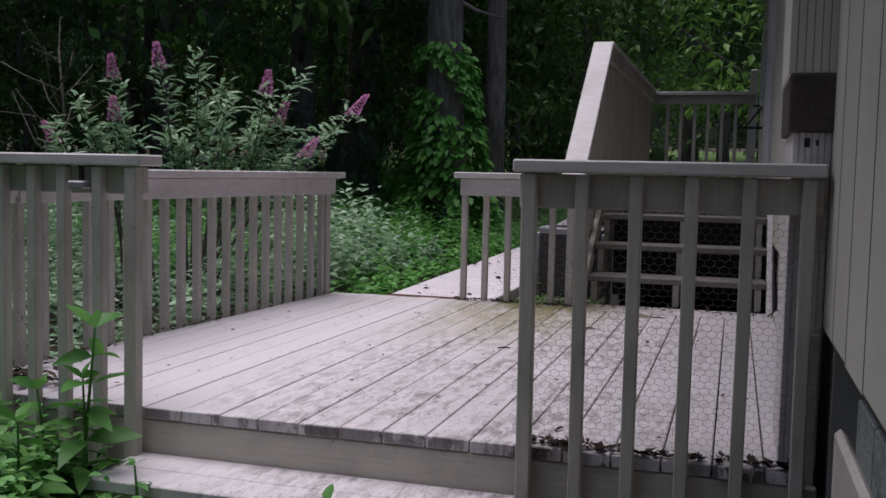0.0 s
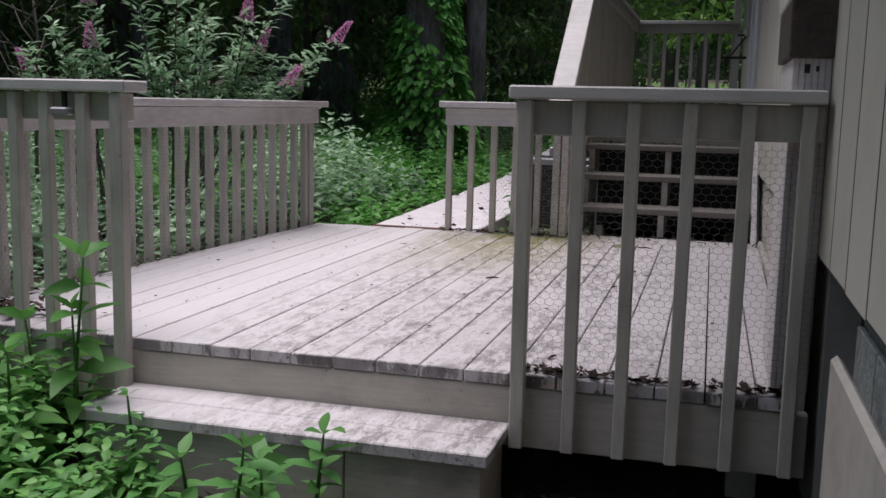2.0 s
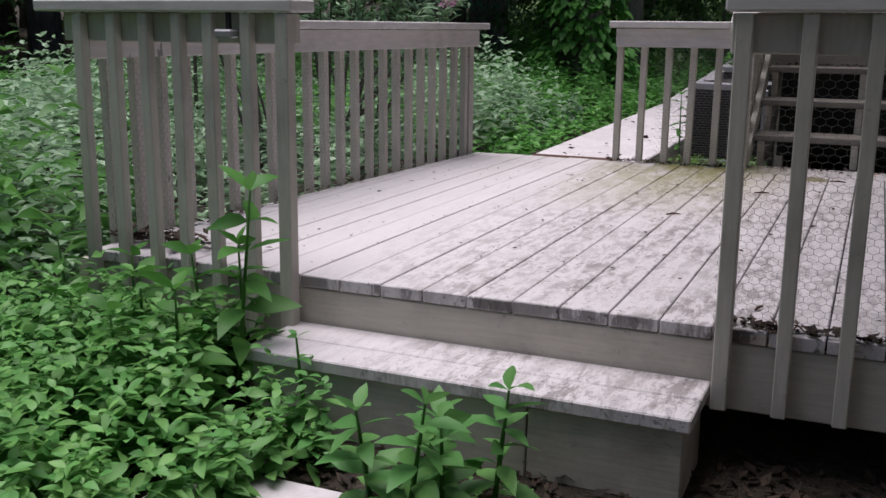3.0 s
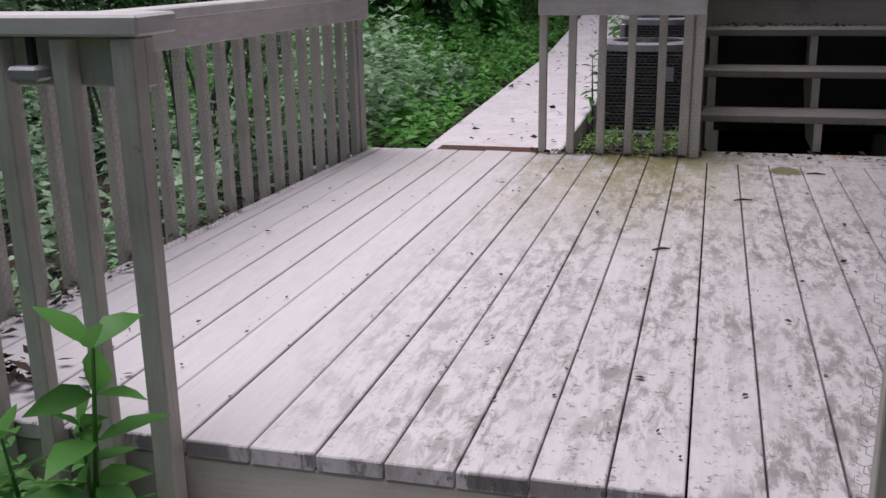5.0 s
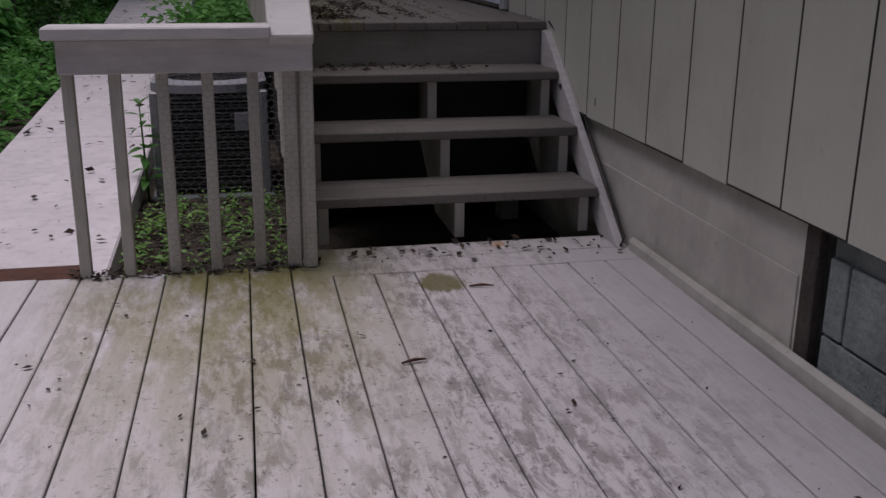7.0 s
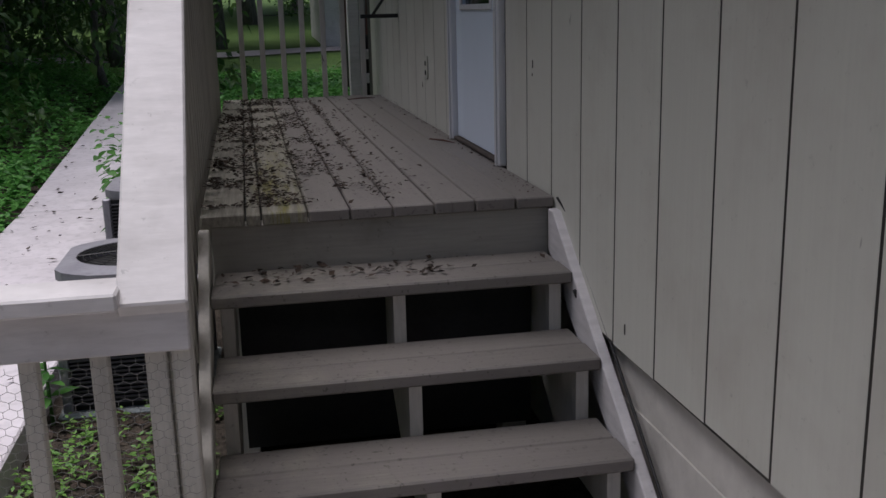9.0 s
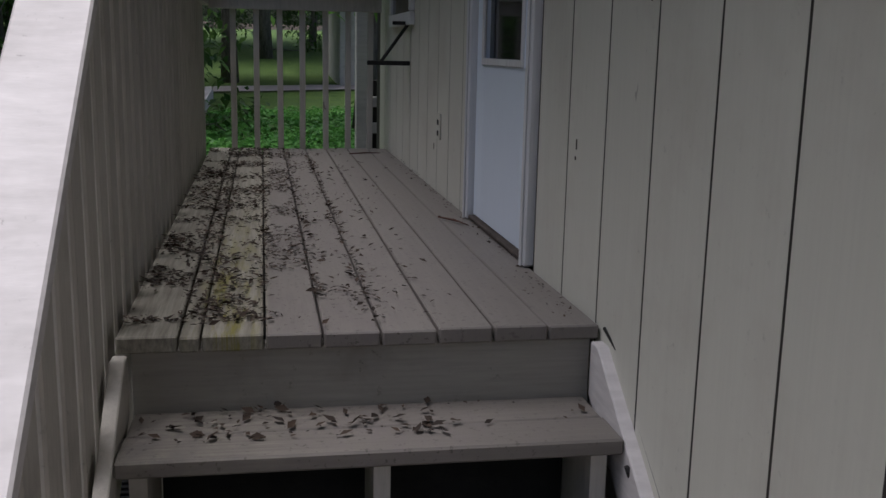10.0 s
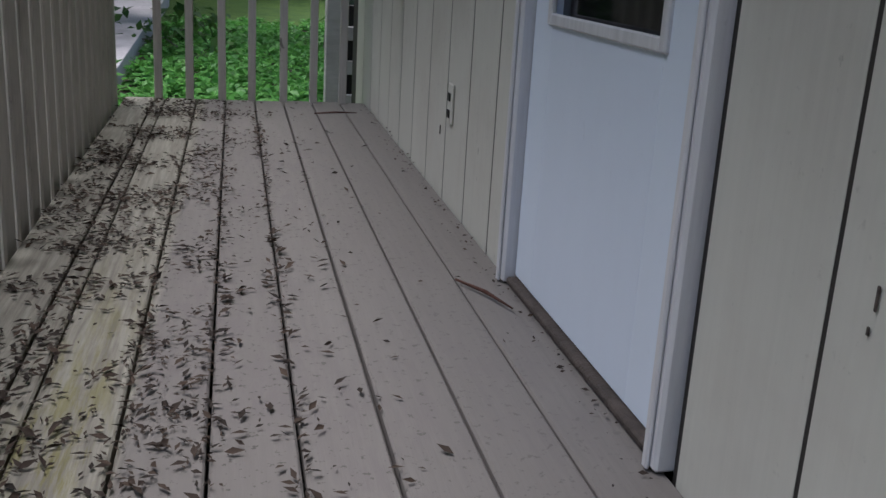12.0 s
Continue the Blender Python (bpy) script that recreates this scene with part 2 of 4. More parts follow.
def prism(poly, x0, x1, bevel=0.003):
    """A polygon in (y, z), drawn out from x0 to x1."""
    bm = bmesh.new()
    a = [bm.verts.new((x0, y, z)) for y, z in poly]
    b = [bm.verts.new((x1, y, z)) for y, z in poly]
    bm.faces.new(a), bm.faces.new(b[::-1])
    n = len(poly)
    for i in range(n):
        bm.faces.new((a[(i + 1) % n], a[i], b[i], b[(i + 1) % n]))
    bmesh.ops.recalc_face_normals(bm, faces=bm.faces)
    if bevel:
        bmesh.ops.bevel(bm, geom=list(bm.edges), offset=bevel, segments=1, affect="EDGES")
    return bm


def tube(points, radii, sides=8, bm=None):
    bm = bm or bmesh.new()
    rings = []
    for i, p in enumerate(points):
        p = Vector(p)
        d = (Vector(points[min(i + 1, len(points) - 1)]) - Vector(points[max(i - 1, 0)])).normalized()
        u = d.cross(Vector((0.31, 0.17, 0.93)) if abs(d.z) < 0.9 else Vector((1, 0, 0))).normalized()
        v = d.cross(u)
        r = radii[i] if isinstance(radii, (list, tuple)) else radii
        rings.append([bm.verts.new(p + r * (math.cos(t) * u + math.sin(t) * v)) for t in [2 * math.pi * k / sides for k in range(sides)]])
    for a, b in zip(rings, rings[1:]):
        for k in range(sides):
            f = bm.faces.new((a[k], a[(k + 1) % sides], b[(k + 1) % sides], b[k]))
            f.smooth = sides > 4
    bm.faces.new(rings[0][::-1]), bm.faces.new(rings[-1])
    return bm


def leaves(name, places, along, size, material, width=0.45, rng=None, droop=0.15):
    """A mesh of folded leaves: places, the ways that they point, their lengths."""
    n = len(places)
    p = np.asarray(places, float)
    d = np.asarray(along, float)
    d = d / (np.linalg.norm(d, axis=1, keepdims=True) + 1e-9)
    s = np.broadcast_to(np.asarray(size, float), (n,))[:, None]
    r = rng.normal(size=(n, 3)) * 0.35 + np.array([0, 0, 1.0])
    w = np.cross(d, r)
    w /= np.linalg.norm(w, axis=1, keepdims=True) + 1e-9
    up = np.cross(w, d)
    v = np.empty((n, 5, 3))
    v[:, 0] = p
    v[:, 1] = p + s * (0.42 * d + width / 2 * w + 0.06 * up)
    v[:, 2] = p + s * (d - droop * np.array([0, 0, 1.0]))
    v[:, 3] = p + s * (0.42 * d - width / 2 * w + 0.06 * up)
    v[:, 4] = p + s * (0.48 * d - 0.03 * up)
    tri = np.array([[0, 1, 4], [1, 2, 4], [2, 3, 4], [3, 0, 4]])
    f = (tri[None] + 5 * np.arange(n)[:, None, None]).reshape(-1, 3)
    me = bpy.data.meshes.new(name)
    me.vertices.add(5 * n)
    me.vertices.foreach_set("co", v.reshape(-1))
    me.loops.add(f.size)
    me.loops.foreach_set("vertex_index", f.reshape(-1).astype(np.int32))
    me.polygons.add(len(f))
    me.polygons.foreach_set("loop_start", np.arange(0, f.size, 3, dtype=np.int32))
    me.update(calc_edges=True)
    me.materials.append(material)
    return me


def fine_leaves(name, places, along, size, material, width=0.45, rng=None, droop=0.3):
    """The same with a rounded outline and a curved blade, for plants near the path."""
    n = len(places)
    p = np.asarray([tuple(q) for q in places], float)
    d = np.asarray([tuple(q) for q in along], float)
    d = d / (np.linalg.norm(d, axis=1, keepdims=True) + 1e-9)
    s = np.broadcast_to(np.asarray(size, float), (n,))[:, None]
    w = np.cross(d, rng.normal(size=(n, 3)) * 0.3 + np.array([0, 0, 1.0]))
    w /= np.linalg.norm(w, axis=1, keepdims=True) + 1e-9
    up = np.cross(w, d)
    bend = droop * rng.uniform(0.4, 1.5, (n, 1))
    v = np.empty((n, 11, 3))
    k = 0
    down = np.array([0, 0, 1.0])
    for f, half in ((0.0, 0), (0.22, 0.72), (0.46, 1.0), (0.74, 0.62), (1.0, 0)):
        c = p + s * (f * d - bend * f * f * down)
        v[:, k] = c
        k += 1
        if half:
            for sign in (1, -1):
                v[:, k] = c + s * (sign * half * width / 2 * w + 0.10 * half * width * up)
                k += 1
    tri = np.array([[0, 2 - 1, 2], [0, 1, 3], [1, 2, 5], [1, 5, 4], [1, 4, 6], [1, 6, 3], [4, 5, 8], [4, 8, 7], [4, 7, 9], [4, 9, 6], [7, 8, 10], [7, 10, 9]])
    tri[0], tri[1] = [0, 2, 1], [0, 1, 3]
    f = (tri[None] + 11 * np.arange(n)[:, None, None]).reshape(-1, 3)
    me = bpy.data.meshes.new(name)
    me.vertices.add(11 * n)
    me.vertices.foreach_set("co", v.reshape(-1))
    me.loops.add(f.size)
    me.loops.foreach_set("vertex_index", f.reshape(-1).astype(np.int32))
    me.polygons.add(len(f))
    me.polygons.foreach_set("loop_start", np.arange(0, f.size, 3, dtype=np.int32))
    me.polygons.foreach_set("use_smooth", np.ones(len(f), dtype=bool))
    me.update(calc_edges=True)
    me.materials.append(material)
    return me


def thing(ob, label, category, group="", kind=""):
    return tagged(ob, label, category, group, kind)


# ---- ground ----
def ground_z(x, y):
    s = min(max((y - 3.0) / 3.5, 0), 1)
    z = 0.10 + 0.2 * s * s * (3 - 2 * s)
    f = min(max((y - 13) / 22, 0), 1)
    z += 0.75 * f
    l = min(max((-x - 3.0) / 9, 0), 1)
    z += 0.5 * l * min(max((y - 3) / 8, 0), 1)
    z += 2.2 * min(max((y - 36) / 30, 0), 1)
    if -2.75 < x < 0.6 and 2.9 < y < 6.3:
        z = min(z, 0.12)
    return z


def bumpy(x, y):
    return ground_z(x, y) + 0.03 * noise.noise((x * 1.7, y * 1.7, 0)) * min(1, 0.3 + abs(x + 1) / 6)


def axis_steps(lo, hi, fine_lo, fine_hi, step):
    a = [lo]
    while a[-1] < hi:
        p = a[-1]
        d = 0 if fine_lo <= p <= fine_hi else min(abs(p - fine_lo), abs(p - fine_hi))
        a.append(p + step + d * 0.25)
    return a


gx, gy = axis_steps(-320, 320, -6, 3, 0.25), axis_steps(-320, 420, -1, 16, 0.25)
bm = bmesh.new()
grid = [[bm.verts.new((x, y, bumpy(x, y))) for x in gx] for y in gy]
for j in range(len(gy) - 1):
    for i in range(len(gx) - 1):
        bm.faces.new((grid[j][i], grid[j][i + 1], grid[j + 1][i + 1], grid[j + 1][i])).smooth = True
thing(part("ground", bm, M_SOIL), "dark bare soil with leaf litter under the plants", "ground", kind="structure")

# lawn beyond the platform, a sheet just over the soil
bm = bmesh.new()
lx, ly = [-16 + 1.5 * i for i in range(24)], [23.5 + 1.5 * j for j in range(24)]
rows = [[bm.verts.new((x, y, bumpy(x, y) + 0.06)) for x in lx] for y in ly]
for j in range(len(ly) - 1):
    for i in range(len(lx) - 1):
        bm.faces.new((rows[j][i], rows[j][i + 1], rows[j + 1][i + 1], rows[j + 1][i])).smooth = True
thing(part("lawn", bm, M_LAWN), "mown green lawn behind the house", "lawn", kind="structure")

# curved garden path across the lawn
bm = bmesh.new()
prev = None
for k in range(25):
    t = k / 24
    x = -7 + 12 * t
    y = 25.5 + 4.5 * math.sin(1.5 * t)
    row = [bm.verts.new((x, y + o, bumpy(x, y + o) + 0.10)) for o in (-0.8, 0.8)]
    if prev:
        bm.faces.new((prev[0], row[0], row[1], prev[1]))
    prev = row
bmesh.ops.solidify(bm, geom=bm.faces[:], thickness=0.06)
thing(part("garden_path", bm, M_CONC), "pale concrete path curving across the lawn", "path", kind="structure")

# raised concrete walkway, in slabs, from the deck past the condensers
walkway = empty("walkway")
thing(walkway, "pale concrete walkway of poured slabs with fallen leaves", "walkway", kind="structure")


def walk_edge(y):
    return -2.28 - 0.03 * (y - 6.3), -1.53 - 0.006 * (y - 6.3)


def walk_z(y):
    return 0.42 + 0.045 * max(0.0, y - 12.0)


ys = [6.42, 9.2, 12.0, 14.8, 17.6, 20.4, 23.2, 26.0]
for a, b in zip(ys, ys[1:]):
    bm = bmesh.new()
    (l0, r0), (l1, r1) = walk_edge(a), walk_edge(b - 0.012)
    za, zb = walk_z(a), walk_z(b)
    vs = [bm.verts.new(p) for p in ((l0, a, za), (r0, a, za), (r1, b - 0.012, zb), (l1, b - 0.012, zb))]
    f = bm.faces.new(vs)
    ex = bmesh.ops.extrude_face_region(bm, geom=[f])
    bmesh.ops.translate(bm, vec=(0, 0, -0.3), verts=[v for v in ex["geom"] if isinstance(v, bmesh.types.BMVert)])
    bmesh.ops.recalc_face_normals(bm, faces=bm.faces)
    bmesh.ops.bevel(bm, geom=list(bm.edges), offset=0.008, segments=1, affect="EDGES")
    part("slab", bm, M_CONC, walkway)
part("sill_board", box(-2.12, 6.245, 0.2, -1.585, 6.41, 0.49), M_BROWN, walkway, "bare reddish-brown sill board")

# ---- house ----
house = empty("house", pose(0.386, 0, 0, 0, 0, 0.516))
thing(house, "house wall with taupe grooved plywood siding on a block foundation", "house", kind="structure")
WALL_LO, WALL_HI, WALL_TOP = 0.905, 12.2, 3.54
Y_END = -1.2
DOOR = (7.90, 8.84)
# near-black core under thin sheets: groove dirt and shade sit in its colour
part("wall_core", box(0.0009, Y_END, 0.9, 0.14, DOOR[0], WALL_TOP, 0), M_SHADE_WOOD, house)
part("wall_core", box(0.0009, DOOR[1], 0.9, 0.14, WALL_HI, WALL_TOP, 0), M_SHADE_WOOD, house)
part("wall_core", box(0.0009, DOOR[0], 3.30, 0.14, DOOR[1], WALL_TOP, 0), M_SHADE_WOOD, house)
part("wall_back", box(3.5, Y_END, 0.0, 3.6, WALL_HI, WALL_TOP, 0), M_SIDING, house)
part("wall_end", box(0.14, WALL_HI - 0.1, 0.0, 3.5, WALL_HI, WALL_TOP, 0), M_SIDING, house)
part("wall_end", box(0.14, Y_END, 0.0, 3.5, Y_END + 0.1, WALL_TOP, 0), M_SIDING, house)
# grooves: the near sheets are wider than those past the deck corner
GROOVES = [1.59, 1.905, 2.22, 2.53, 2.83] + [3.195 + 0.2935 * i for i in range(31)]
for k, (a, b) in enumerate(zip(GROOVES, GROOVES[1:])):
    half = 0.008 if a < 3 else 0.0048
    a, b = a + half, min(b, WALL_HI) - half
    spans = [(a, b, WALL_LO, WALL_TOP)]
    if b > DOOR[0] and a < DOOR[1]:
        spans = [(a, b, 3.30, WALL_TOP)]
        if a < DOOR[0] - 0.02:
            spans.append((a, DOOR[0], WALL_LO, 3.30))
        if b > DOOR[1] + 0.02:
            spans.append((DOOR[1], b, WALL_LO, 3.30))
    for y0, y1, z0, z1 in spans:
        part("siding_board", box(0.0, y0, z0 + 0.004 * math.sin(k * 2.3), 0.0008, y1, z1, 0.0), M_SIDING, house)
part("footing_ledge", box(0.002, Y_END, 0.0, 0.029, 2.70, 0.72, 0.012), M_SKIRT, house, "chipped cream painted footing ledge")
# foundation: painted from the vent to the stairs, bare block nearer
part("foundation_wall", box(0.035, 5.16, 0.0, 0.14, WALL_HI, 0.90, 0), M_SKIRT, house, "cream painted block foundation")
part("foundation_ledge", box(0.029, 5.18, 0.40, 0.035, 7.2, 0.742, 0.002), M_SKIRT, house, "cream painted footing course")
part("foundation_wall", box(0.045, Y_END, 0.0, 0.14, 2.52, 0.90, 0), M_BLOCK, house, "bare grey concrete block foundation")
# recessed plate, the darkness of the hole painted in its colour
part("foundation_wall", box(0.12, 2.525, 0.0, 0.14, 3.06, 0.90, 0), M_SHADE_WOOD, house, "near-black plate painting the shade of an open crawl space gap")
part("foundation_wall", box(0.03, 3.065, 0.0, 0.14, 3.95, 0.90, 0.002), M_SKIRT, house, "cream painted block foundation")
part("foundation_wall", box(0.045, 3.955, 0.0, 0.14, 5.055, 0.90, 0), M_BLOCK, house, "bare grey concrete block foundation")
for row, z in enumerate((0.02, 0.225, 0.43, 0.635)):
    for start, stop in ((Y_END, 2.515), (3.96, 5.05)):
        y = start + (0.2 if row % 2 else 0.0)
        while y < stop - 0.05:
            part("block", box(0.03, y, z, 0.0445, min(y + 0.397, stop), z + 0.197, 0.003), M_BLOCK, house)
            y += 0.407
part("plain_panel", box(-0.003, 1.055, 0.62, -0.0003, 1.582, WALL_TOP, 0.001), M_SIDING, house)
# strip proud of the wall, coloured as the shade in a gap
part("corner_gap", box(-0.002, 1.018, 0.62, -0.0003, 1.053, WALL_TOP, 0), M_SHADE_WOOD, house, "near-black strip painting the shaded gap beside the corner board")
part("corner_board", box(-0.022, Y_END, 0.62, -0.0003, 1.016, WALL_TOP, 0.004), M_SIDING, house)
part("base_curb", box(-0.002, 3.96, 0.40, 0.0285, 6.22, 0.545, 0.012), M_SKIRT, house, "cream painted curb along the deck")
part("vent_jamb", box(0.025, 5.095, 0.45, 0.05, 5.158, 0.90, 0.003), M_BROWNGREY, house, "brown wooden jamb in the foundation")
# roof with a wide boxed eave along the whole wall
part("soffit", box(-0.88, Y_END - 0.3, 3.55, 0.012, 12.45, 3.57, 0.004), M_ROOF, house, "dark brown boarded soffit")
part("roof_fascia", box(-0.91, Y_END - 0.3, 3.52, -0.882, 12.45, 3.74, 0.004), M_ROOF, house, "dark brown fascia board")
bm = prism([(0.95, 3.745), (0.95, 3.80), (-3.9, 5.0), (-3.9, 3.745)], Y_END - 0.35, 12.5, 0)
bm.transform(Matrix.Rotation(radians(90), 4, "Z"))
part("roof", bm, M_ROOF, house)
# boxed chase against the wall at the deck corner
chase = empty("wall_chase")
thing(chase, "narrow siding-clad chase with a dark board across it", "wall chase", kind="structure")
for i in range(6):
    part("strip", box(0.235 + i * 0.021, 3.08, 1.606, 0.2545 + i * 0.021, 3.6, 3.53, 0.002), M_SIDING, chase)
    part("strip", box(0.255 + i * 0.017, 3.10, 0.505, 0.2710 + i * 0.017, 3.6, 1.446, 0.002), M_CAP, chase)
part("core", box(0.24, 3.086, 1.61, 0.36, 3.59, 3.525, 0), M_SHADE_WOOD, chase)
part("base", box(0.300, 3.088, 0.40, 0.352, 3.098, 0.885, 0.002), M_SKIRT, chase, "cream painted base board")
part("dark_board", box(0.24, 3.075, 1.447, 0.362, 3.61, 1.604, 0.004), M_BROWNGREY, chase, "dark brown weathered board")
part("paint_chip", box(0.285, 3.097, 1.405, 0.30, 3.099, 1.43, 0.0005), M_BLACK, chase)
part("paint_chip", box(0.315, 3.097, 1.41, 0.323, 3.099, 1.425, 0.0005), M_BLACK, chase)

# door
door = empty("door_1", pose(0.386, 0, -0.013, 0, 0, 0.516))
thing(door, "white painted steel entry door, closed, with a half window", "door", kind="structure")
d0, d1, dz, dt = DOOR[0] + 0.05, DOOR[1] - 0.05, 1.272, 3.25
w0, w1, wz = d0 + 0.155, d1 - 0.125, 1.868
for y0, y1, z0, z1 in ((d0, w0, dz, dt), (w1, d1, dz, dt), (w0, w1, dz, wz), (w0, w1, 2.85, dt)):
    part("leaf", box(0.0, y0, z0, 0.045, y1, z1, 0.001), M_DOOR, door)
part("window_pane", box(0.02, w0, wz, 0.028, w1, 2.85, 0), M_GLASS, door, "dark glass pane")
for y0, y1, z0, z1 in ((w0 - 0.016, w0 + 0.008, wz - 0.016, 2.88), (w1 - 0.008, w1 + 0.016, wz - 0.016, 2.88), (w0 + 0.008, w1 - 0.008, wz - 0.016, wz + 0.008), (w0 + 0.008, w1 - 0.008, 2.838, 2.88)):
    part("window_frame", box(-0.008, y0, z0, 0.004, y1, z1, 0.003), M_TRIM, door)
for y0, y1 in ((DOOR[0] + 0.002, d0 - 0.003), (d1 + 0.003, DOOR[1] - 0.002)):
    part("door_frame", box(-0.03, y0, 1.252, 0.05, y1, 3.34, 0.006), M_TRIM, door)
    part("door_stop", box(-0.038, y0 + 0.014, 1.252, -0.03, y1 - 0.014, 3.32, 0.003), M_TRIM, door)
part("door_head", box(-0.03, d0 - 0.003, 3.255, 0.05, d1 + 0.003, 3.34, 0.006), M_TRIM, door)
part("threshold", box(-0.02, d0 - 0.003, 1.252, 0.06, d1 + 0.003, 1.268, 0.004), M_BROWNGREY, door, "dull metal threshold")
part("door_room", box(0.06, d0 - 0.04, 1.2, 0.14, d1 + 0.04, 3.3, 0), M_INSIDE, door)

# ---- deck ----
deck = empty("deck")
thing(deck, "painted timber deck with mould, moss and worn pinkish-grey boards", "deck", kind="structure")
rng = random.Random(4)
PITCH, FRONT, BACK = 0.1432, 3.04, 6.235


def deck_board(x0, x1, y0, y1, top):
    """A board that runs slightly aslant and narrows a little towards the stairs."""
    bm = box(x0, y0, 0.462, x1, y1, top, 0.003)
    for v in bm.verts:
        f = (v.co.y - FRONT) / (6.12 - FRONT)
        slide = 0.016 - 0.047 * (v.co.x + 0.639)
        v.co.x += f * (slide if v.co.x < 0.31 else 0.018)
    if x0 < -2.2:
        a, e = Vector((-2.665, FRONT, 0)), Vector((-2.445, BACK, 0))
        d = (e - a).normalized()
        bmesh.ops.bisect_plane(bm, geom=bm.verts[:] + bm.edges[:] + bm.faces[:], plane_co=a, plane_no=(-d.y, d.x, 0), clear_outer=True)
        bmesh.ops.holes_fill(bm, edges=bm.edges[:])
    return bm


for k in range(-14, 8):
    x0 = -0.639 + PITCH * k
    x1 = min(x0 + PITCH, 0.318)
    if x1 - x0 < 0.02:
        continue
    back = BACK if x0 < -0.85 else 6.10
    y0, top = FRONT + rng.uniform(-0.006, 0.002), 0.5 + rng.uniform(-0.0015, 0.0015)
    part("board", deck_board(x0 + 0.0025, x1 - 0.0025, y0, back + rng.uniform(-0.008, 0.004), top), M_DECK, deck)
for y0, y1 in ((6.104, 6.245), (6.25, 6.40)):
    part("board", box(-0.79, y0, 0.462, 0.345, y1, 0.5, 0.003), M_DECK, deck)
part("fascia", box(-2.71, 3.045, 0.27, 0.36, 3.083, 0.458, 0.004), M_FASCIA, deck)
part("fascia", beam((-2.635, 3.09, 0.30), (-2.42, 6.18, 0.30), 0.036, 0.31, 0.004), M_FASCIA, deck)
part("fascia", box(-2.56, 6.19, 0.12, 0.36, 6.225, 0.458, 0.004), M_FASCIA, deck)
for px in (-2.6, -1.2, 0.2):
    for py in (3.3, 5.9):
        part("footing_post", box(px - 0.045, py - 0.045, 0.05, px + 0.045, py + 0.045, 0.46, 0.004), M_RAIL, deck)
# joists near-black: the shade below the boards is put into their colour
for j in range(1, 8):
    part("joist", box(-2.6, 3.1 + j * 0.39 - 0.02, 0.30, 0.34, 3.1 + j * 0.39 + 0.02, 0.461, 0), M_SHADE_WOOD, deck)

step = empty("deck_step")
thing(step, "low two-board timber step in front of the deck, worn paint", "step", kind="structure")
for y0, y1 in ((2.735, 2.880), (2.886, 3.042)):
    part("tread", box(-1.80, y0, 0.307, -0.49, y1, 0.345, 0.004), M_DECK, step)
part("riser", box(-1.78, 2.758, 0.10, -0.92, 2.79, 0.306, 0.003), M_FASCIA, step)
part("riser", box(-0.915, 2.756, 0.10, -0.51, 2.79, 0.306, 0.003), M_FASCIA, step)
part("side", box(-0.545, 2.791, 0.10, -0.51, 3.04, 0.306, 0.003), M_FASCIA, step)
part("side", box(-1.78, 2.791, 0.10, -1.745, 3.04, 0.306, 0.003), M_FASCIA, step)


# ---- railings ----
def wire_mesh(a, b, z0, z1, cell=0.028, r=0.0006, seed=1):
    """Hexagonal netting between two points of the plan."""
    a, b = Vector(a), Vector(b)
    length = (b - a).length
    d = (b - a).normalized()
    nrm = Vector((-d.y, d.x, 0))
    rng = random.Random(seed)
    h = cell * 0.66
    verts, faces = [], []

    def wire(p, q):
        pts = []
        for u, v in (p, q):
            c = a + d * u + nrm * (0.006 * noise.noise((u * 3, v * 3, seed)))
            pts.append(Vector((c.x, c.y, v)))
        dv = (pts[1] - pts[0]).normalized()
        s = dv.cross(nrm).normalized()
        base = len(verts)
        for p3 in pts:
            for k in range(3):
                t = 2.094 * k
                verts.append(p3 + r * (math.cos(t) * s + math.sin(t) * nrm))
        for k in range(3):
            n = (k + 1) % 3
            faces.append((base + k, base + n, base + 3 + n, base + 3 + k))

    nrow = int((z1 - z0) / h)
    ncol = int(length / cell)
    for j in range(nrow):
        off = cell / 2 if j % 2 else 0
        for i in range(ncol):
            u, v = i * cell + off, z0 + j * h
            if u + cell / 2 > length:
                continue
            left, top, right = (u, v + h * 0.33), (u + cell / 2, v), (u + cell, v + h * 0.33)
            wire(left, top)
            wire(top, right)
            wire(left, (u, v + h))
    me = bpy.data.meshes.new("wire_mesh")
    me.from_pydata(verts, [], faces)
    me.materials.append(M_WIRE)
    return me


BAL = 0.037


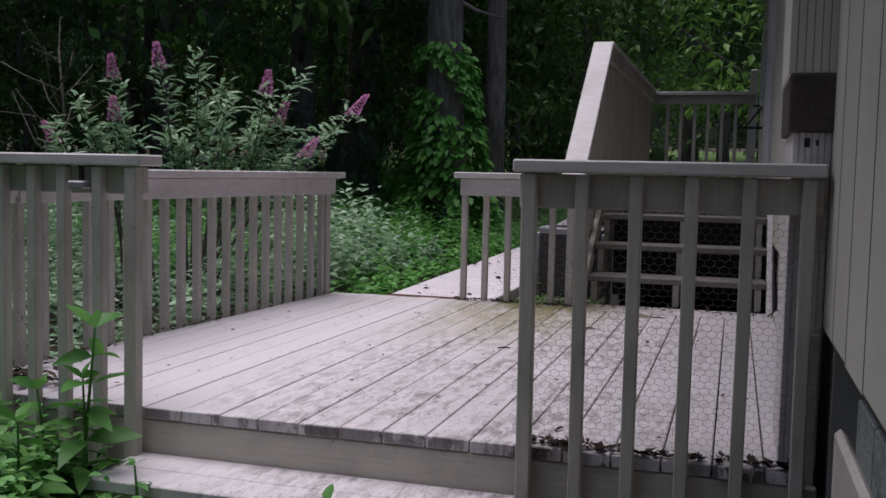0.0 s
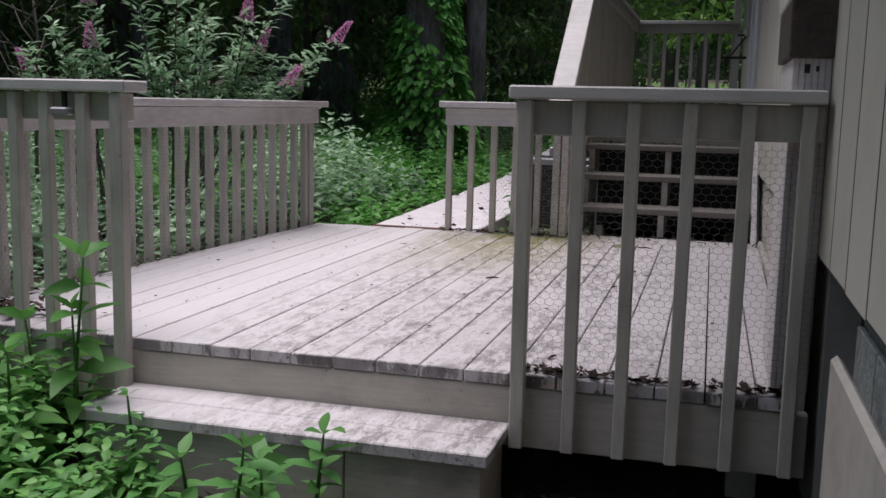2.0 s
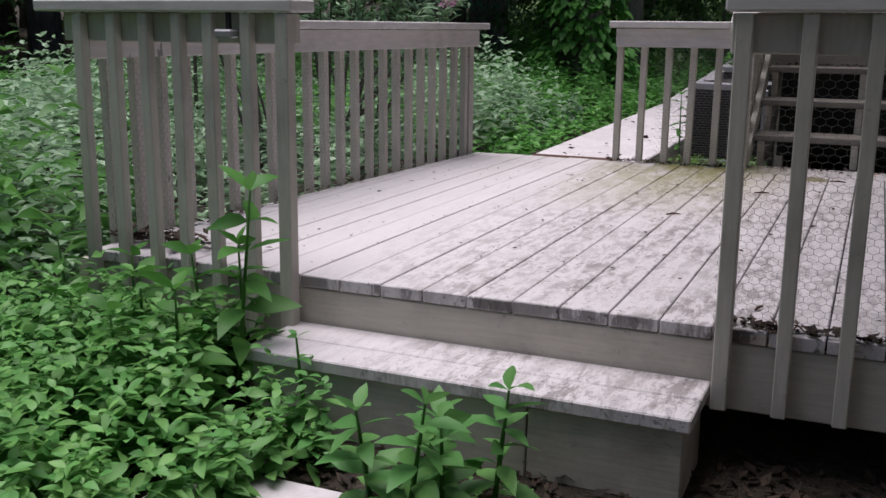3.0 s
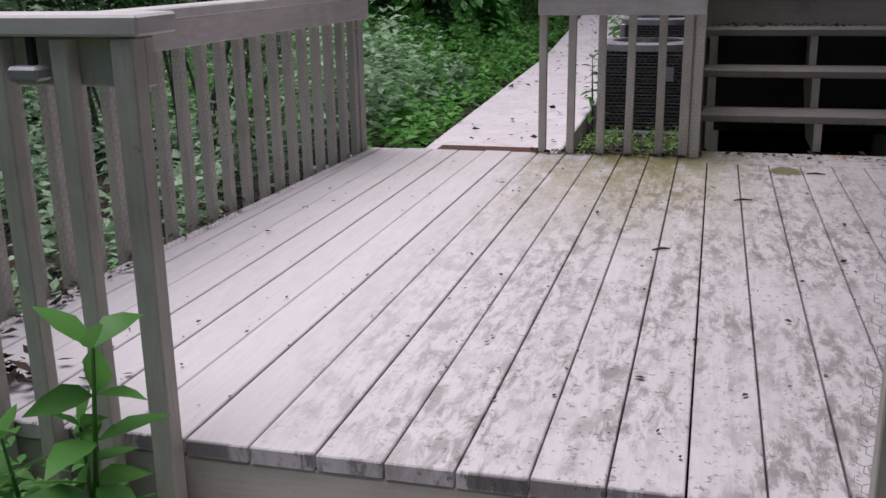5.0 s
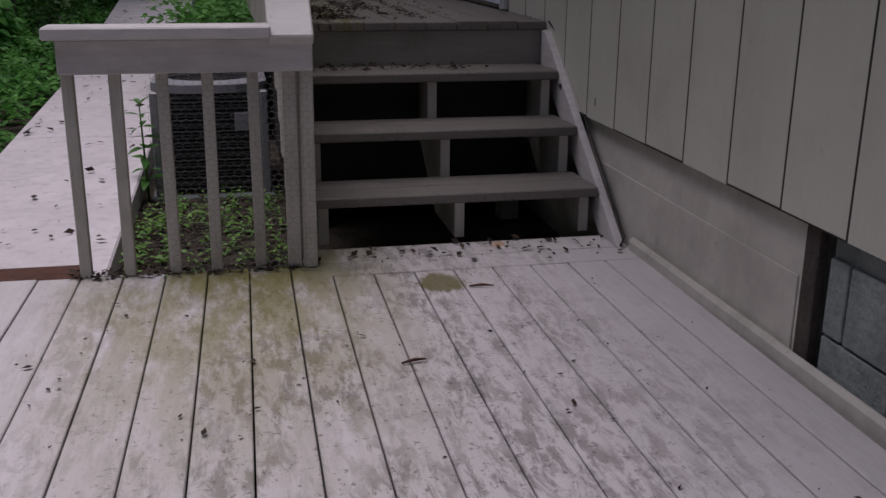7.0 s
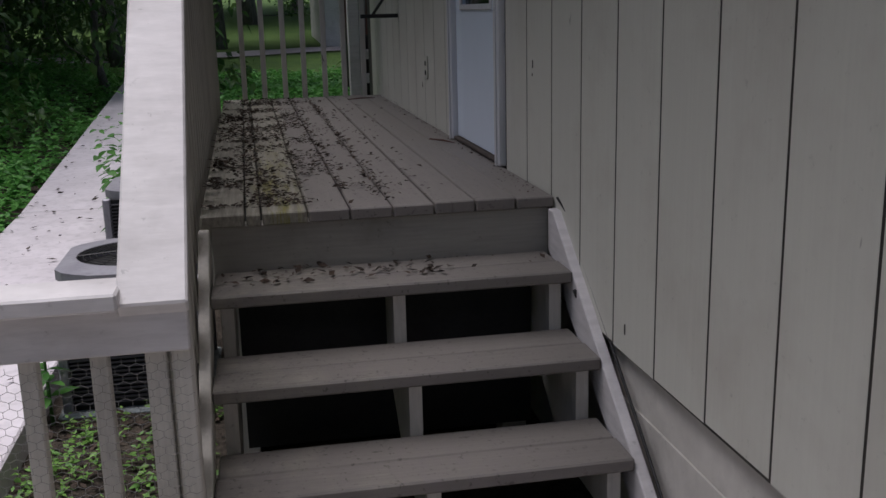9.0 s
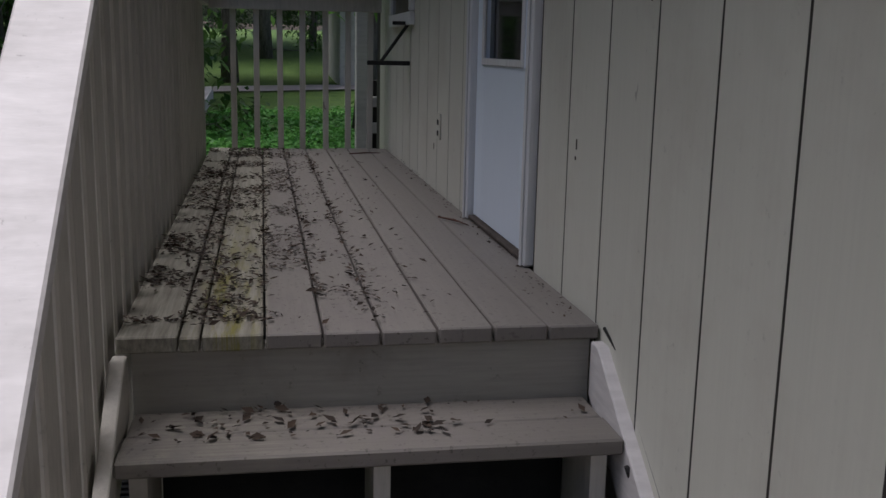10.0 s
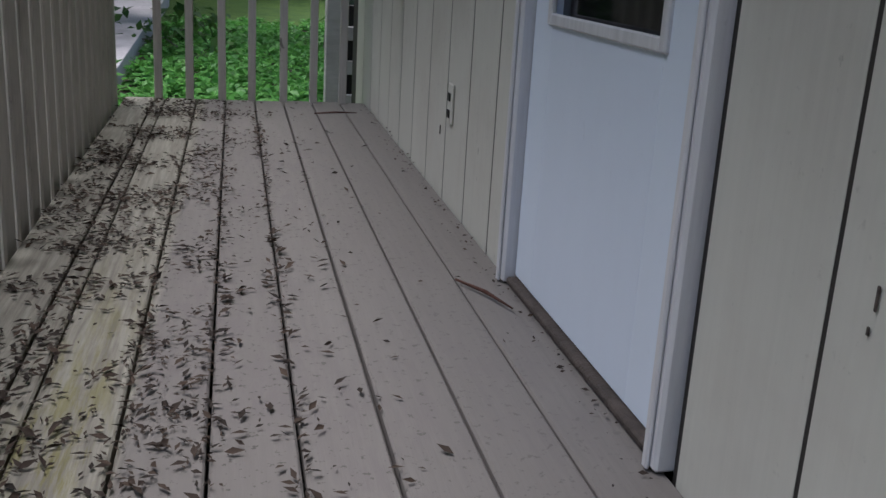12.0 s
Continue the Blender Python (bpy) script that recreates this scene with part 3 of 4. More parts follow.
def railing(name, a, b, top, foot, balusters, label, cap_w=0.14, apron=0.092, side=1, cap_over=(0.04, 0.04), wire=None, wire_from=0.0, apron_mat=None, cap_mat=None, inset=0.0):
    """A straight rail from a to b: cap, apron board, square balusters on the side given."""
    rail = empty(name)
    thing(rail, label, "railing", "deck railings", "structure")
    a, b = Vector((*a, 0)), Vector((*b, 0))
    d = (b - a).normalized()
    nrm = Vector((-d.y, d.x, 0)) * side
    up = Vector((0, 0, 1))
    part("top_cap", beam(a - d * cap_over[0] + up * (top - 0.019) + nrm * inset, b + d * cap_over[1] + up * (top - 0.019) + nrm * inset, cap_w, 0.038, 0.005), cap_mat or M_CAP, rail)
    part("apron", beam(a + up * (top - 0.041 - apron / 2) - nrm * 0.0, b + up * (top - 0.041 - apron / 2), 0.036, apron, 0.004), apron_mat or M_RAIL, rail)
    rng = random.Random(len(balusters))
    for s, w in balusters:
        p = a + d * s + nrm * (0.019 + w / 2 if side else 0)
        lean = rng.uniform(-0.006, 0.006)
        q = p + d * lean
        part("baluster", beam(q + up * foot, p + up * (top - 0.042), w, w, 0.003, up=tuple(nrm)), M_RAIL, rail)
    if wire:
        part("wire_mesh", wire_mesh(a + d * wire_from - nrm * wire, b - nrm * wire, 0.505, top - 0.14), None, rail, "rusty hexagonal wire netting").data
    return rail


railing("railing", (-2.68, 3.045), (-1.775, 3.045), 1.352, 0.28, [(s, BAL) for s in (0.09, 0.23, 0.36, 0.49, 0.61, 0.75)] + [(0.885, 0.045)], "weathered taupe timber railing beside the deck step", side=-1, cap_over=(0.08, 0.02))
railing("railing", (-0.50, 3.045), (0.342, 3.045), 1.358, 0.285, [(0.035, 0.042)] + [(0.035 + 0.153 * i, BAL) for i in range(1, 6)], "dark taupe timber railing between the step and the house wall", side=-1, cap_over=(0.012, 0.0), apron=0.10, wire=0.03)
railing("railing", (-2.66, 3.10), (-2.445, 6.19), 1.297, 0.33, [(0.12 + 0.137 * i, BAL) for i in range(22)] + [(3.07, 0.06)], "pale timber railing with wire netting along the deck edge", side=1, cap_over=(0.0, 0.04), wire=0.06, apron_mat=M_CAP, apron=0.10)
railing("railing", (-1.575, 6.195), (-0.80, 6.195), 1.315, 0.502, [(0.02, BAL)] + [(0.02 + 0.141 * i, BAL) for i in range(1, 5)] + [(0.70, 0.045), (0.755, 0.045)], "pale timber railing with wire netting in front of the condensers", side=1, cap_over=(0.03, -0.13), wire=0.04, wire_from=0.26, apron_mat=M_CAP, apron=0.105)

# ---- stairs ----
stairs = empty("stairs")
thing(stairs, "worn grey timber stairs with open risers and three treads", "stairs", kind="structure")
TREADS = ((6.44, 0.678), (6.71, 0.865), (6.98, 1.052))
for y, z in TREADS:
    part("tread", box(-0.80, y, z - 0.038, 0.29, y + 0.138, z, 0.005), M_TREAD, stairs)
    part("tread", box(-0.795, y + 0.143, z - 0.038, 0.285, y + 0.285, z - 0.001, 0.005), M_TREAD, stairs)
for x0, x1 in ((-0.775, -0.738), (-0.265, -0.228), (0.225, 0.262)):
    saw = [(6.46, 0.5)]
    for i, (y, z) in enumerate(TREADS):
        saw += [(y + 0.03, z - 0.225 if i else 0.5), (y + 0.03, z - 0.039)]
        saw += [((TREADS[i + 1][0] + 0.03) if i < 2 else 7.25, z - 0.039)]
    saw += [(7.25, 0.78), (6.85, 0.5)]
    saw = saw[1:]
    part("stringer", prism(saw, x0, x1, 0), M_RAIL, stairs)
slope_side = [(6.23, 0.5), (6.42, 0.5), (7.25, 1.06), (7.25, 1.197), (7.20, 1.197)]
part("skirt_board", prism(slope_side, 0.292, 0.325), M_CAP, stairs)
part("skirt_board", prism([(6.25, 0.52), (6.42, 0.52), (7.25, 1.06), (7.25, 1.197), (7.20, 1.197)], -0.835, -0.802), M_RAIL, stairs)
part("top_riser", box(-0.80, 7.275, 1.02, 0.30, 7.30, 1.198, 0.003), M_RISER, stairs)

# black panel added behind the open risers in place of deep shade
part("back_panel", box(-0.73, 7.21, 0.47, 0.22, 7.235, 1.03, 0.0), M_BLACK, stairs, "added black panel standing in for the shade under the platform")

platform = empty("platform")
thing(platform, "raised timber porch platform, boards littered with leaves and moss", "porch", kind="structure")
edges = [-0.83, -0.69, -0.64, -0.495, -0.36, -0.223, -0.087, 0.05, 0.187, 0.318]
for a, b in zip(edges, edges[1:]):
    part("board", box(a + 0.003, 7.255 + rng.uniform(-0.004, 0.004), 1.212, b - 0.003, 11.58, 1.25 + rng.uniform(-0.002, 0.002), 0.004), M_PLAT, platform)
# black sheet added below the boards so their gaps look shaded
part("shade_underlay", box(-0.79, 7.36, 1.150, 0.30, 11.50, 1.205, 0), M_BLACK, platform)
part("rim_joist", box(-0.83, 7.31, 1.0, 0.31, 7.345, 1.211, 0), M_RAIL, platform)
part("rim_joist", box(-0.83, 7.35, 1.0, -0.795, 11.55, 1.211, 0), M_RAIL, platform)
part("rim_joist", box(-0.79, 11.52, 1.0, 0.28, 11.555, 1.211, 0), M_RAIL, platform)
for y in (7.4, 9.4, 11.4):
    for px in (-0.74, 0.2):
        part("post", box(px - 0.045, y - 0.045, 0.0, px + 0.045, y + 0.045, 1.0, 0.004), M_RAIL, platform)
# near-black side panels carry the shade below the platform in their colour
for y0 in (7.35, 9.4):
    part("skirting", box(-0.792, y0, 0.25, -0.76, y0 + 2.0, 0.99, 0.0), M_SHADE_WOOD, platform)

# platform and its railings run along the wall, a hair askew to the deck
ASKEW = Matrix.Translation((0, 7.25, -0.013)) @ Matrix.Rotation(radians(0.5), 4, "Z") @ Matrix.Translation((0, -7.25, 0))
platform.matrix_world = ASKEW

# side railing of stairs and platform: sloping cap, then level, with close upright slats
side_rail = empty("railing")
thing(side_rail, "tall slatted timber railing, its pale cap sloping down the stairs", "railing", "deck railings", "structure")
S0, S1, TOP = (6.17, 1.267), (7.45, 2.26), 2.26
part("sloping_cap", beam((-0.876, S0[0], S0[1]), (-0.876, S1[0], S1[1]), 0.142, 0.04, 0.005), M_CAP, side_rail, "pale grey sloping rail cap")
part("level_cap", beam((-0.87, S1[0] + 0.02, TOP), (-0.87, 11.56, TOP), 0.142, 0.038, 0.005), M_CAP, side_rail)
part("end_post", box(-0.85, 6.205, 0.502, -0.81, 6.25, 1.262, 0.004), M_RAIL, side_rail)
y = 6.30
while y < 11.5:
    zt = (S0[1] + (y - S0[0]) * (S1[1] - S0[1]) / (S1[0] - S0[0])) if y < S1[0] else TOP
    zb = 0.502 if y < 6.4 else (0.5 + (y - 6.4) * 0.66 if y < 7.3 else 1.06)
    part("slat", box(-0.885 + rng.uniform(-0.002, 0.002), y, zb, -0.848, y + 0.116, zt - 0.03, 0.006), M_RAIL, side_rail)
    y += 0.163
part("rail_board", beam((-0.829, S1[0], TOP - 0.085), (-0.829, 11.5, TOP - 0.085), 0.036, 0.09, 0.004), M_RAIL, side_rail)
side_rail.matrix_world = Matrix.Translation((0, 0, 0.013)) @ ASKEW
end_rail = railing("railing", (-0.82, 11.53), (0.27, 11.53), 2.26, 1.2, [(0.15 + 0.146 * i, BAL) for i in range(7)], "dark timber railing across the end of the platform", side=1, cap_over=(0.0, 0.0), apron=0.09)
end_rail.matrix_world = ASKEW

# ---- condensers ----
def condenser(m, label):
    ac = empty("air_conditioner", m)
    thing(ac, label, "air conditioner", "condensers")
    w, d, h = 0.58, 0.68, 0.57
    part("base_pad", box(-0.02, -0.02, -0.2, w + 0.02, d + 0.02, 0.0, 0.01), M_BLOCK, ac)
    part("core", box(0.03, 0.03, 0.0, w - 0.03, d - 0.03, h - 0.05, 0), M_BLACK, ac)
    for cx, cy in ((0, 0), (w - 0.04, 0), (0, d - 0.04), (w - 0.04, d - 0.04)):
        part("corner_post", box(cx, cy, 0.0, cx + 0.04, cy + 0.04, h - 0.04, 0.006), M_GREYMETAL, ac)
    bm = bmesh.new()
    for i in range(26):
        z = 0.03 + i * 0.0185
        box(0.03, 0.004, z, w - 0.03, 0.022, z + 0.007, 0, bm)
        box(0.03, d - 0.022, z, w - 0.03, d - 0.004, z + 0.007, 0, bm)
        box(0.004, 0.03, z, 0.022, d - 0.03, z + 0.007, 0, bm)
    part("louvres", bm, M_DARKMETAL, ac, "dark grey horizontal louvres")
    lid = bmesh.new()
    cx, cy, rr = w / 2, d / 2, 0.235
    n = 32
    ring = [(cx + rr * math.cos(2 * math.pi * k / n), cy + rr * math.sin(2 * math.pi * k / n)) for k in range(n)]
    out = []
    for x, y in ring:
        dx, dy = x - cx, y - cy
        s = min(w / 2 / (abs(dx) + 1e-9), d / 2 / (abs(dy) + 1e-9))
        s = min(s, 0.36 / math.hypot(dx, dy))
        out.append((cx + dx * s, cy + dy * s))
    vi = [lid.verts.new((x, y, h)) for x, y in ring]
    vl = [lid.verts.new((x, y, h - 0.05)) for x, y in ring]
    vo = [lid.verts.new((x, y, h - 0.008)) for x, y in out]
    vb = [lid.verts.new((x, y, h - 0.05)) for x, y in out]
    for k in range(n):
        q = (k + 1) % n
        lid.faces.new((vi[k], vo[k], vo[q], vi[q]))
        lid.faces.new((vo[k], vb[k], vb[q], vo[q]))
        lid.faces.new((vi[q], vl[q], vl[k], vi[k]))
    lid_ob = part("lid", lid, M_GREYMETAL, ac, "grey metal lid with a round opening")
    grille = bmesh.new()
    for r in [0.05 + 0.026 * k for k in range(8)]:
        pts = [(cx + r * math.cos(t), cy + r * math.sin(t), h - 0.006 + 0.02 * (1 - r / 0.24)) for t in [2 * math.pi * k / 28 for k in range(29)]]
        tube(pts, 0.0022, 4, grille)
    for k in range(6):
        t = k * math.pi / 3
        tube([(cx, cy, h + 0.012), (cx + 0.235 * math.cos(t), cy + 0.235 * math.sin(t), h - 0.004)], 0.003, 4, grille)
    part("fan_grille", grille, M_BLACK, lid_ob, "black round wire fan guard")
    fan = bmesh.new()
    for k in range(4):
        t = k * math.pi / 2 + 0.3
        c, s = math.cos(t), math.sin(t)
        vs = [fan.verts.new((cx + a * c - o * s, cy + a * s + o * c, h - 0.07 + lift)) for a, o, lift in ((0.04, -0.03, 0), (0.2, -0.08, 0), (0.2, 0.07, 0.03), (0.04, 0.03, 0.02))]
        fan.faces.new(vs)
    bmesh.ops.solidify(fan, geom=fan.faces[:], thickness=0.003)
    part("fan", fan, M_DARKMETAL, ac)
    part("label_plate", box(w - 0.17, -0.002, 0.33, w - 0.10, 0.003, 0.42, 0.001), M_GREYMETAL, ac, "small pale label plate")
    return ac


condenser(pose(-1.47, 8.06, 0.31), "dark grey air conditioning condenser beside the walkway")
condenser(pose(-1.47, 9.55, 0.38), "second grey condenser with a plant behind it")

# ---- small fixtures on the walls ----
HOUSE = pose(0.386, 0, 0, 0, 0, 0.516)
bracket = empty("shelf_bracket", HOUSE)
thing(bracket, "black iron shelf bracket on the siding", "bracket")
part("arm", box(-0.24, 10.55, 1.80, -0.002, 10.58, 1.825, 0.003), M_BLACK, bracket)
part("arm", box(-0.10, 10.55, 2.02, -0.002, 10.58, 2.04, 0.003), M_BLACK, bracket)
part("brace", beam((-0.17, 10.565, 1.81), (-0.01, 10.565, 2.03), 0.018, 0.018), M_BLACK, bracket)
outlet = empty("outlet", HOUSE)
thing(outlet, "weathered outdoor outlet cover on the siding", "outlet")
part("plate", box(-0.010, 9.54, 1.48, -0.001, 9.60, 1.60, 0.003), M_SIDING, outlet)
for z in (1.51, 1.56):
    part("socket", box(-0.014, 9.556, z - 0.012, -0.0105, 9.584, z + 0.012, 0.001), M_BLACK, outlet)
win = empty("window_1", HOUSE)
thing(win, "small white framed window high in the siding", "window", kind="structure")
part("window_frame", box(-0.03, 10.4, 2.02, -0.001, 11.3, 2.09, 0.004), M_TRIM, win)
part("window_frame", box(-0.03, 10.4, 2.75, -0.001, 11.3, 2.82, 0.004), M_TRIM, win)
for y in (10.4, 11.23):
    part("window_frame", box(-0.028, y, 2.095, -0.001, y + 0.07, 2.745, 0.004), M_TRIM, win)
part("window_pane", box(-0.012, 10.475, 2.095, -0.004, 11.225, 2.745, 0), M_GLASS, win)
clamp = empty("clip_lamp")
thing(clamp, "small grey metal spotlight under the railing cap", "lamp")
part("hood", box(-2.02, 2.955, 1.235, -1.955, 3.004, 1.262, 0.006), M_GREYMETAL, clamp)
part("stem", box(-1.995, 2.985, 1.262, -1.98, 3.0, 1.313, 0.002), M_BLACK, clamp)
cable = part("cable", tube([(0.30, 6.215, 0.512), (0.331, 6.26, 0.53), (0.331, 6.5, 0.715), (0.329, 6.75, 0.90), (0.327, 7.0, 1.08), (0.326, 7.15, 1.20), (0.318, 7.23, 1.235)], 0.0045, 6), M_BLACK)
thing(cable, "black cable running up beside the stair board", "cable")
# pegs and marks on the siding by the deck
for y, z in ((6.95, 0.98),):
    knob = part("hose_hook", tube([(0.386 - 0.009 * y - 0.001, y, z), (0.386 - 0.009 * y - 0.03, y, z), (0.386 - 0.009 * y - 0.035, y, z + 0.02)], [0.008, 0.007, 0.008], 7), M_BLACK)
    thing(knob, "small dark rusty hook screwed to the wall", "hook")

for y, z, h in ((7.515, 1.64, 0.028), (7.52, 1.612, 0.01), (6.62, 0.96, 0.03), (7.05, 2.0, 0.02), (9.72, 1.42, 0.03)):
    mark = part("siding_chip", box(-0.0035, y, z, -0.0012, y + 0.005, z + h, 0.001), M_BROWNGREY)
    mark.matrix_world = HOUSE
    thing(mark, "small dark chip in the siding paint", "paint chip", "siding chips")

# ---- beyond the platform ----
lattice = empty("crate_stack")
thing(lattice, "pale upright post and slatted crates behind the platform", "crate")
part("post", box(0.16, 12.6, 0.25, 0.25, 12.7, 2.6, 0.006), M_CAP, lattice)
for i in range(6):
    part("slat", box(0.27, 12.62, 0.45 + i * 0.2, 0.85, 12.66, 0.53 + i * 0.2, 0.004), M_CAP, lattice)
part("back_panel", box(0.27, 12.7, 0.3, 0.85, 12.74, 1.65, 0.004), M_BLACK, lattice)
shed = empty("neighbour_house")
thing(shed, "far pale neighbouring house wall behind the lawn", "house")
part("wall", box(1.2, 30, 0.5, 9, 36, 4.2, 0.02), M_CAP, shed)
part("roof", prism([(29.6, 4.2), (36.4, 4.2), (33, 6.4)], 0.8, 9.4, 0.01), M_ROOF, shed)
part("door", box(1.7, 29.96, 1.0, 2.6, 29.995, 3.1, 0.01), M_BROWN, shed)


# ---- plants ----
def stems_leaves(rng, spots, height, leaf, levels, spread=1.0):
    """Opposite leaves up upright stems: places, ways and sizes."""
    P, D, S = [], [], []
    for x, y in spots:
        h = height(x, y) * rng.uniform(0.6, 1.15)
        z0 = bumpy(x, y)
        lean = rng.normal(size=2) * 0.16
        turn = rng.uniform(0, 6.28)
        n = max(3, int(levels * rng.uniform(0.8, 1.2)))
        for i in range(n):
            f = 0.25 + 0.75 * i / (n - 1)
            px, py, pz = x + lean[0] * h * f, y + lean[1] * h * f, z0 + h * f
            turn += 1.57
            for side in (0, math.pi):
                a = turn + side + rng.normal() * 0.3
                P.append((px, py, pz))
                D.append((math.cos(a), math.sin(a), rng.uniform(-0.25, 0.45) + 0.5 * (i == n - 1)))
                S.append(leaf * rng.uniform(0.7, 1.25) * (1.0 - 0.45 * f * f) * spread)
    return P, D, S


def patch(name, seed, region, count, height, leaf, levels, material, label, category="plants", width=0.5, keep=None, fine=False):
    rng = np.random.RandomState(seed)
    (x0, x1), (y0, y1) = region
    spots = []
    while len(spots) < count:
        x, y = rng.uniform(x0, x1), rng.uniform(y0, y1)
        if keep is None or keep(x, y):
            spots.append((x, y))
    P, D, S = stems_leaves(rng, spots, height, leaf, levels)
    ob = new(name, (fine_leaves if fine else leaves)(name, P, D, S, material, width, rng))
    return thing(ob, label, category, kind="stuff")


def clear_of_walk(x, y):
    if -2.85 < x < 0.5 and 2.68 < y < 6.3:
        return False
    if y > 6.2 and walk_edge(y)[0] - 0.03 < x < 0.6 and y < 11.7:
        return False
    return True


patch("weeds_by_step", 1, ((-4.6, -1.42), (1.35, 3.0)), 1500, lambda x, y: 0.10 + 0.26 * min(1, max(0, (-x - 1.3) / 0.8)) + 0.2 * max(0, y - 2.2), 0.08, 6, M_WEED, "dense low green weeds beside the deck step", fine=True,
      keep=lambda x, y: clear_of_walk(x, y) and (x < -1.85 or y < 2.66) and x < -1.35 - 0.45 * (2.8 - y) / 1.4)
patch("corner_weeds", 9, ((-2.75, -1.84), (2.35, 2.98)), 260, lambda x, y: 0.34, 0.085, 6, M_WEED, "thick green weeds against the deck corner", fine=True)
patch("weeds_along_deck", 2, ((-6.5, -2.72), (2.6, 9.5)), 1250, lambda x, y: 0.55 + 0.25 * math.sin(x * 2 + y), 0.12, 9, M_BUDDLEIA, "tall grey-green weeds behind the deck railing")
patch("tall_weeds", 3, ((-4.6, -2.75), (1.9, 3.9)), 150, lambda x, y: 0.95, 0.15, 9, M_WEEDBIG, "tall leafy weeds by the end of the railing", width=0.38, fine=True)
patch("bank_plants", 4, ((-8.0, -2.05), (6.45, 24.0)), 2900, lambda x, y: 0.18 + 0.3 * min(1, max(0, (walk_edge(y)[0] - x) / 1.2)), 0.13, 7, M_GROUNDCOVER, "lush green ground plants along the walkway",
      keep=lambda x, y: clear_of_walk(x, y) and x < walk_edge(y)[0] - 0.04)
patch("ground_cover", 5, ((-6.5, 3.5), (11.9, 24.0)), 2500, lambda x, y: 0.3 - 0.2 * min(1, max(0, (y - 14) / 7)), 0.17, 5, M_GROUNDCOVER, "green leafy ground cover behind the platform", width=0.6,
      keep=lambda x, y: x > walk_edge(y)[1] + 0.1 and not (0.1 < x < 0.95 and y < 12.9))
patch("shade_weeds", 6, ((-1.5, -0.85), (6.45, 8.0)), 170, lambda x, y: 0.07, 0.04, 4, M_WOODS_B, "small weeds in the soil before the condenser")
patch("condenser_bush", 7, ((-1.5, -0.95), (10.35, 13.0)), 170, lambda x, y: 0.85, 0.14, 10, M_WEEDBIG, "leafy green bush growing behind the condensers", fine=True)
patch("soil_sprouts", 8, ((-1.5, 0.3), (1.6, 2.6)), 26, lambda x, y: 0.07, 0.07, 3, M_WEED, "few small sprouts in the bare soil")


def weed(spot, h, leaf, levels, seed, label, material=None):
    """One broad-leaved plant: stalk and leaves."""
    rng = np.random.RandomState(seed)
    x, y = spot
    z0 = bumpy(x, y) - 0.01
    ob = empty("weed", pose(x, y, z0))
    thing(ob, label, "plant", "broad-leaved weeds")
    lean = rng.normal(size=2) * 0.05
    part("stalk", tube([(lean[0] * f, lean[1] * f, h * f) for f in (0, 0.35, 0.7, 1.0)], [0.008, 0.007, 0.005, 0.003], 6), M_WEEDBIG, ob)
    P, D, S = [], [], []
    for i in range(levels):
        f = 0.25 + 0.75 * i / (levels - 1)
        for s in (0, 2.1, 4.2):
            a = i * 1.2 + s + rng.normal() * 0.25
            P.append((lean[0] * f, lean[1] * f, h * f))
            D.append((math.cos(a), math.sin(a), rng.uniform(0.0, 0.5) + (0.6 if i == levels - 1 else 0)))
            S.append(leaf * rng.uniform(0.8, 1.2) * (1 - 0.35 * f))
    part("leaves", fine_leaves("leaves", P, D, S, material or M_WEEDBIG, 0.42, rng, 0.3), None, ob)
    return ob


weed((-1.86, 2.78), 0.72, 0.19, 7, 11, "tall broad-leaved weed against the railing post")
weed((-1.92, 2.60), 0.46, 0.2, 6, 12, "broad-leaved weed at the corner of the deck step")
weed((-2.15, 2.72), 0.42, 0.2, 6, 13, "broad-leaved weed growing by the railing")
for k, (x, y, h) in enumerate(((-1.98, 2.84, 0.5), (-2.3, 2.86, 0.45), (-2.05, 2.5, 0.4), (-2.45, 2.75, 0.5), (-1.9, 2.9, 0.55), (-2.25, 2.6, 0.38))):
    weed((x, y), h, 0.17, 6, 60 + k, "broad-leaved weed growing against the deck railing")
for k, (x, y) in enumerate(((-1.12, 2.52), (-1.02, 2.44), (-1.2, 2.42), (-0.93, 2.55), (-1.08, 2.36))):
    weed((x, y), 0.24 + 0.03 * k, 0.15, 6, 20 + k, "young weed in front of the deck step", M_WEED)
weed((-1.56, 2.705), 0.33, 0.09, 5, 31, "thin weed leaning on the step", M_WEED)
weed((-1.50, 8.0), 0.5, 0.12, 8, 32, "fern-like weed beside the walkway and condenser")

# butterfly bush behind the deck railing
bush = empty("butterfly_bush", pose(-3.48, 6.1, 0.26))
thing(bush, "butterfly bush with grey-green leaves and pink flower spikes", "shrub")
rng = np.random.RandomState(41)
TIPS = ((400, 90, 0), (340, 118, 1), (548, 130, 0), (515, 172, 1), (510, 228, 1), (628, 206, 1), (600, 235, 0), (580, 292, 1), (460, 180, 0), (420, 150, 0), (320, 240, 0), (480, 225, 0),
        (550, 245, 0), (380, 200, 0), (228, 132, 1), (180, 175, 0), (245, 222, 1), (110, 268, 1), (150, 225, 0), (200, 255, 0), (260, 240, 0), (350, 250, 0), (440, 255, 0), (520, 285, 0))
wood = bmesh.new()
P, D, S = [], [], []
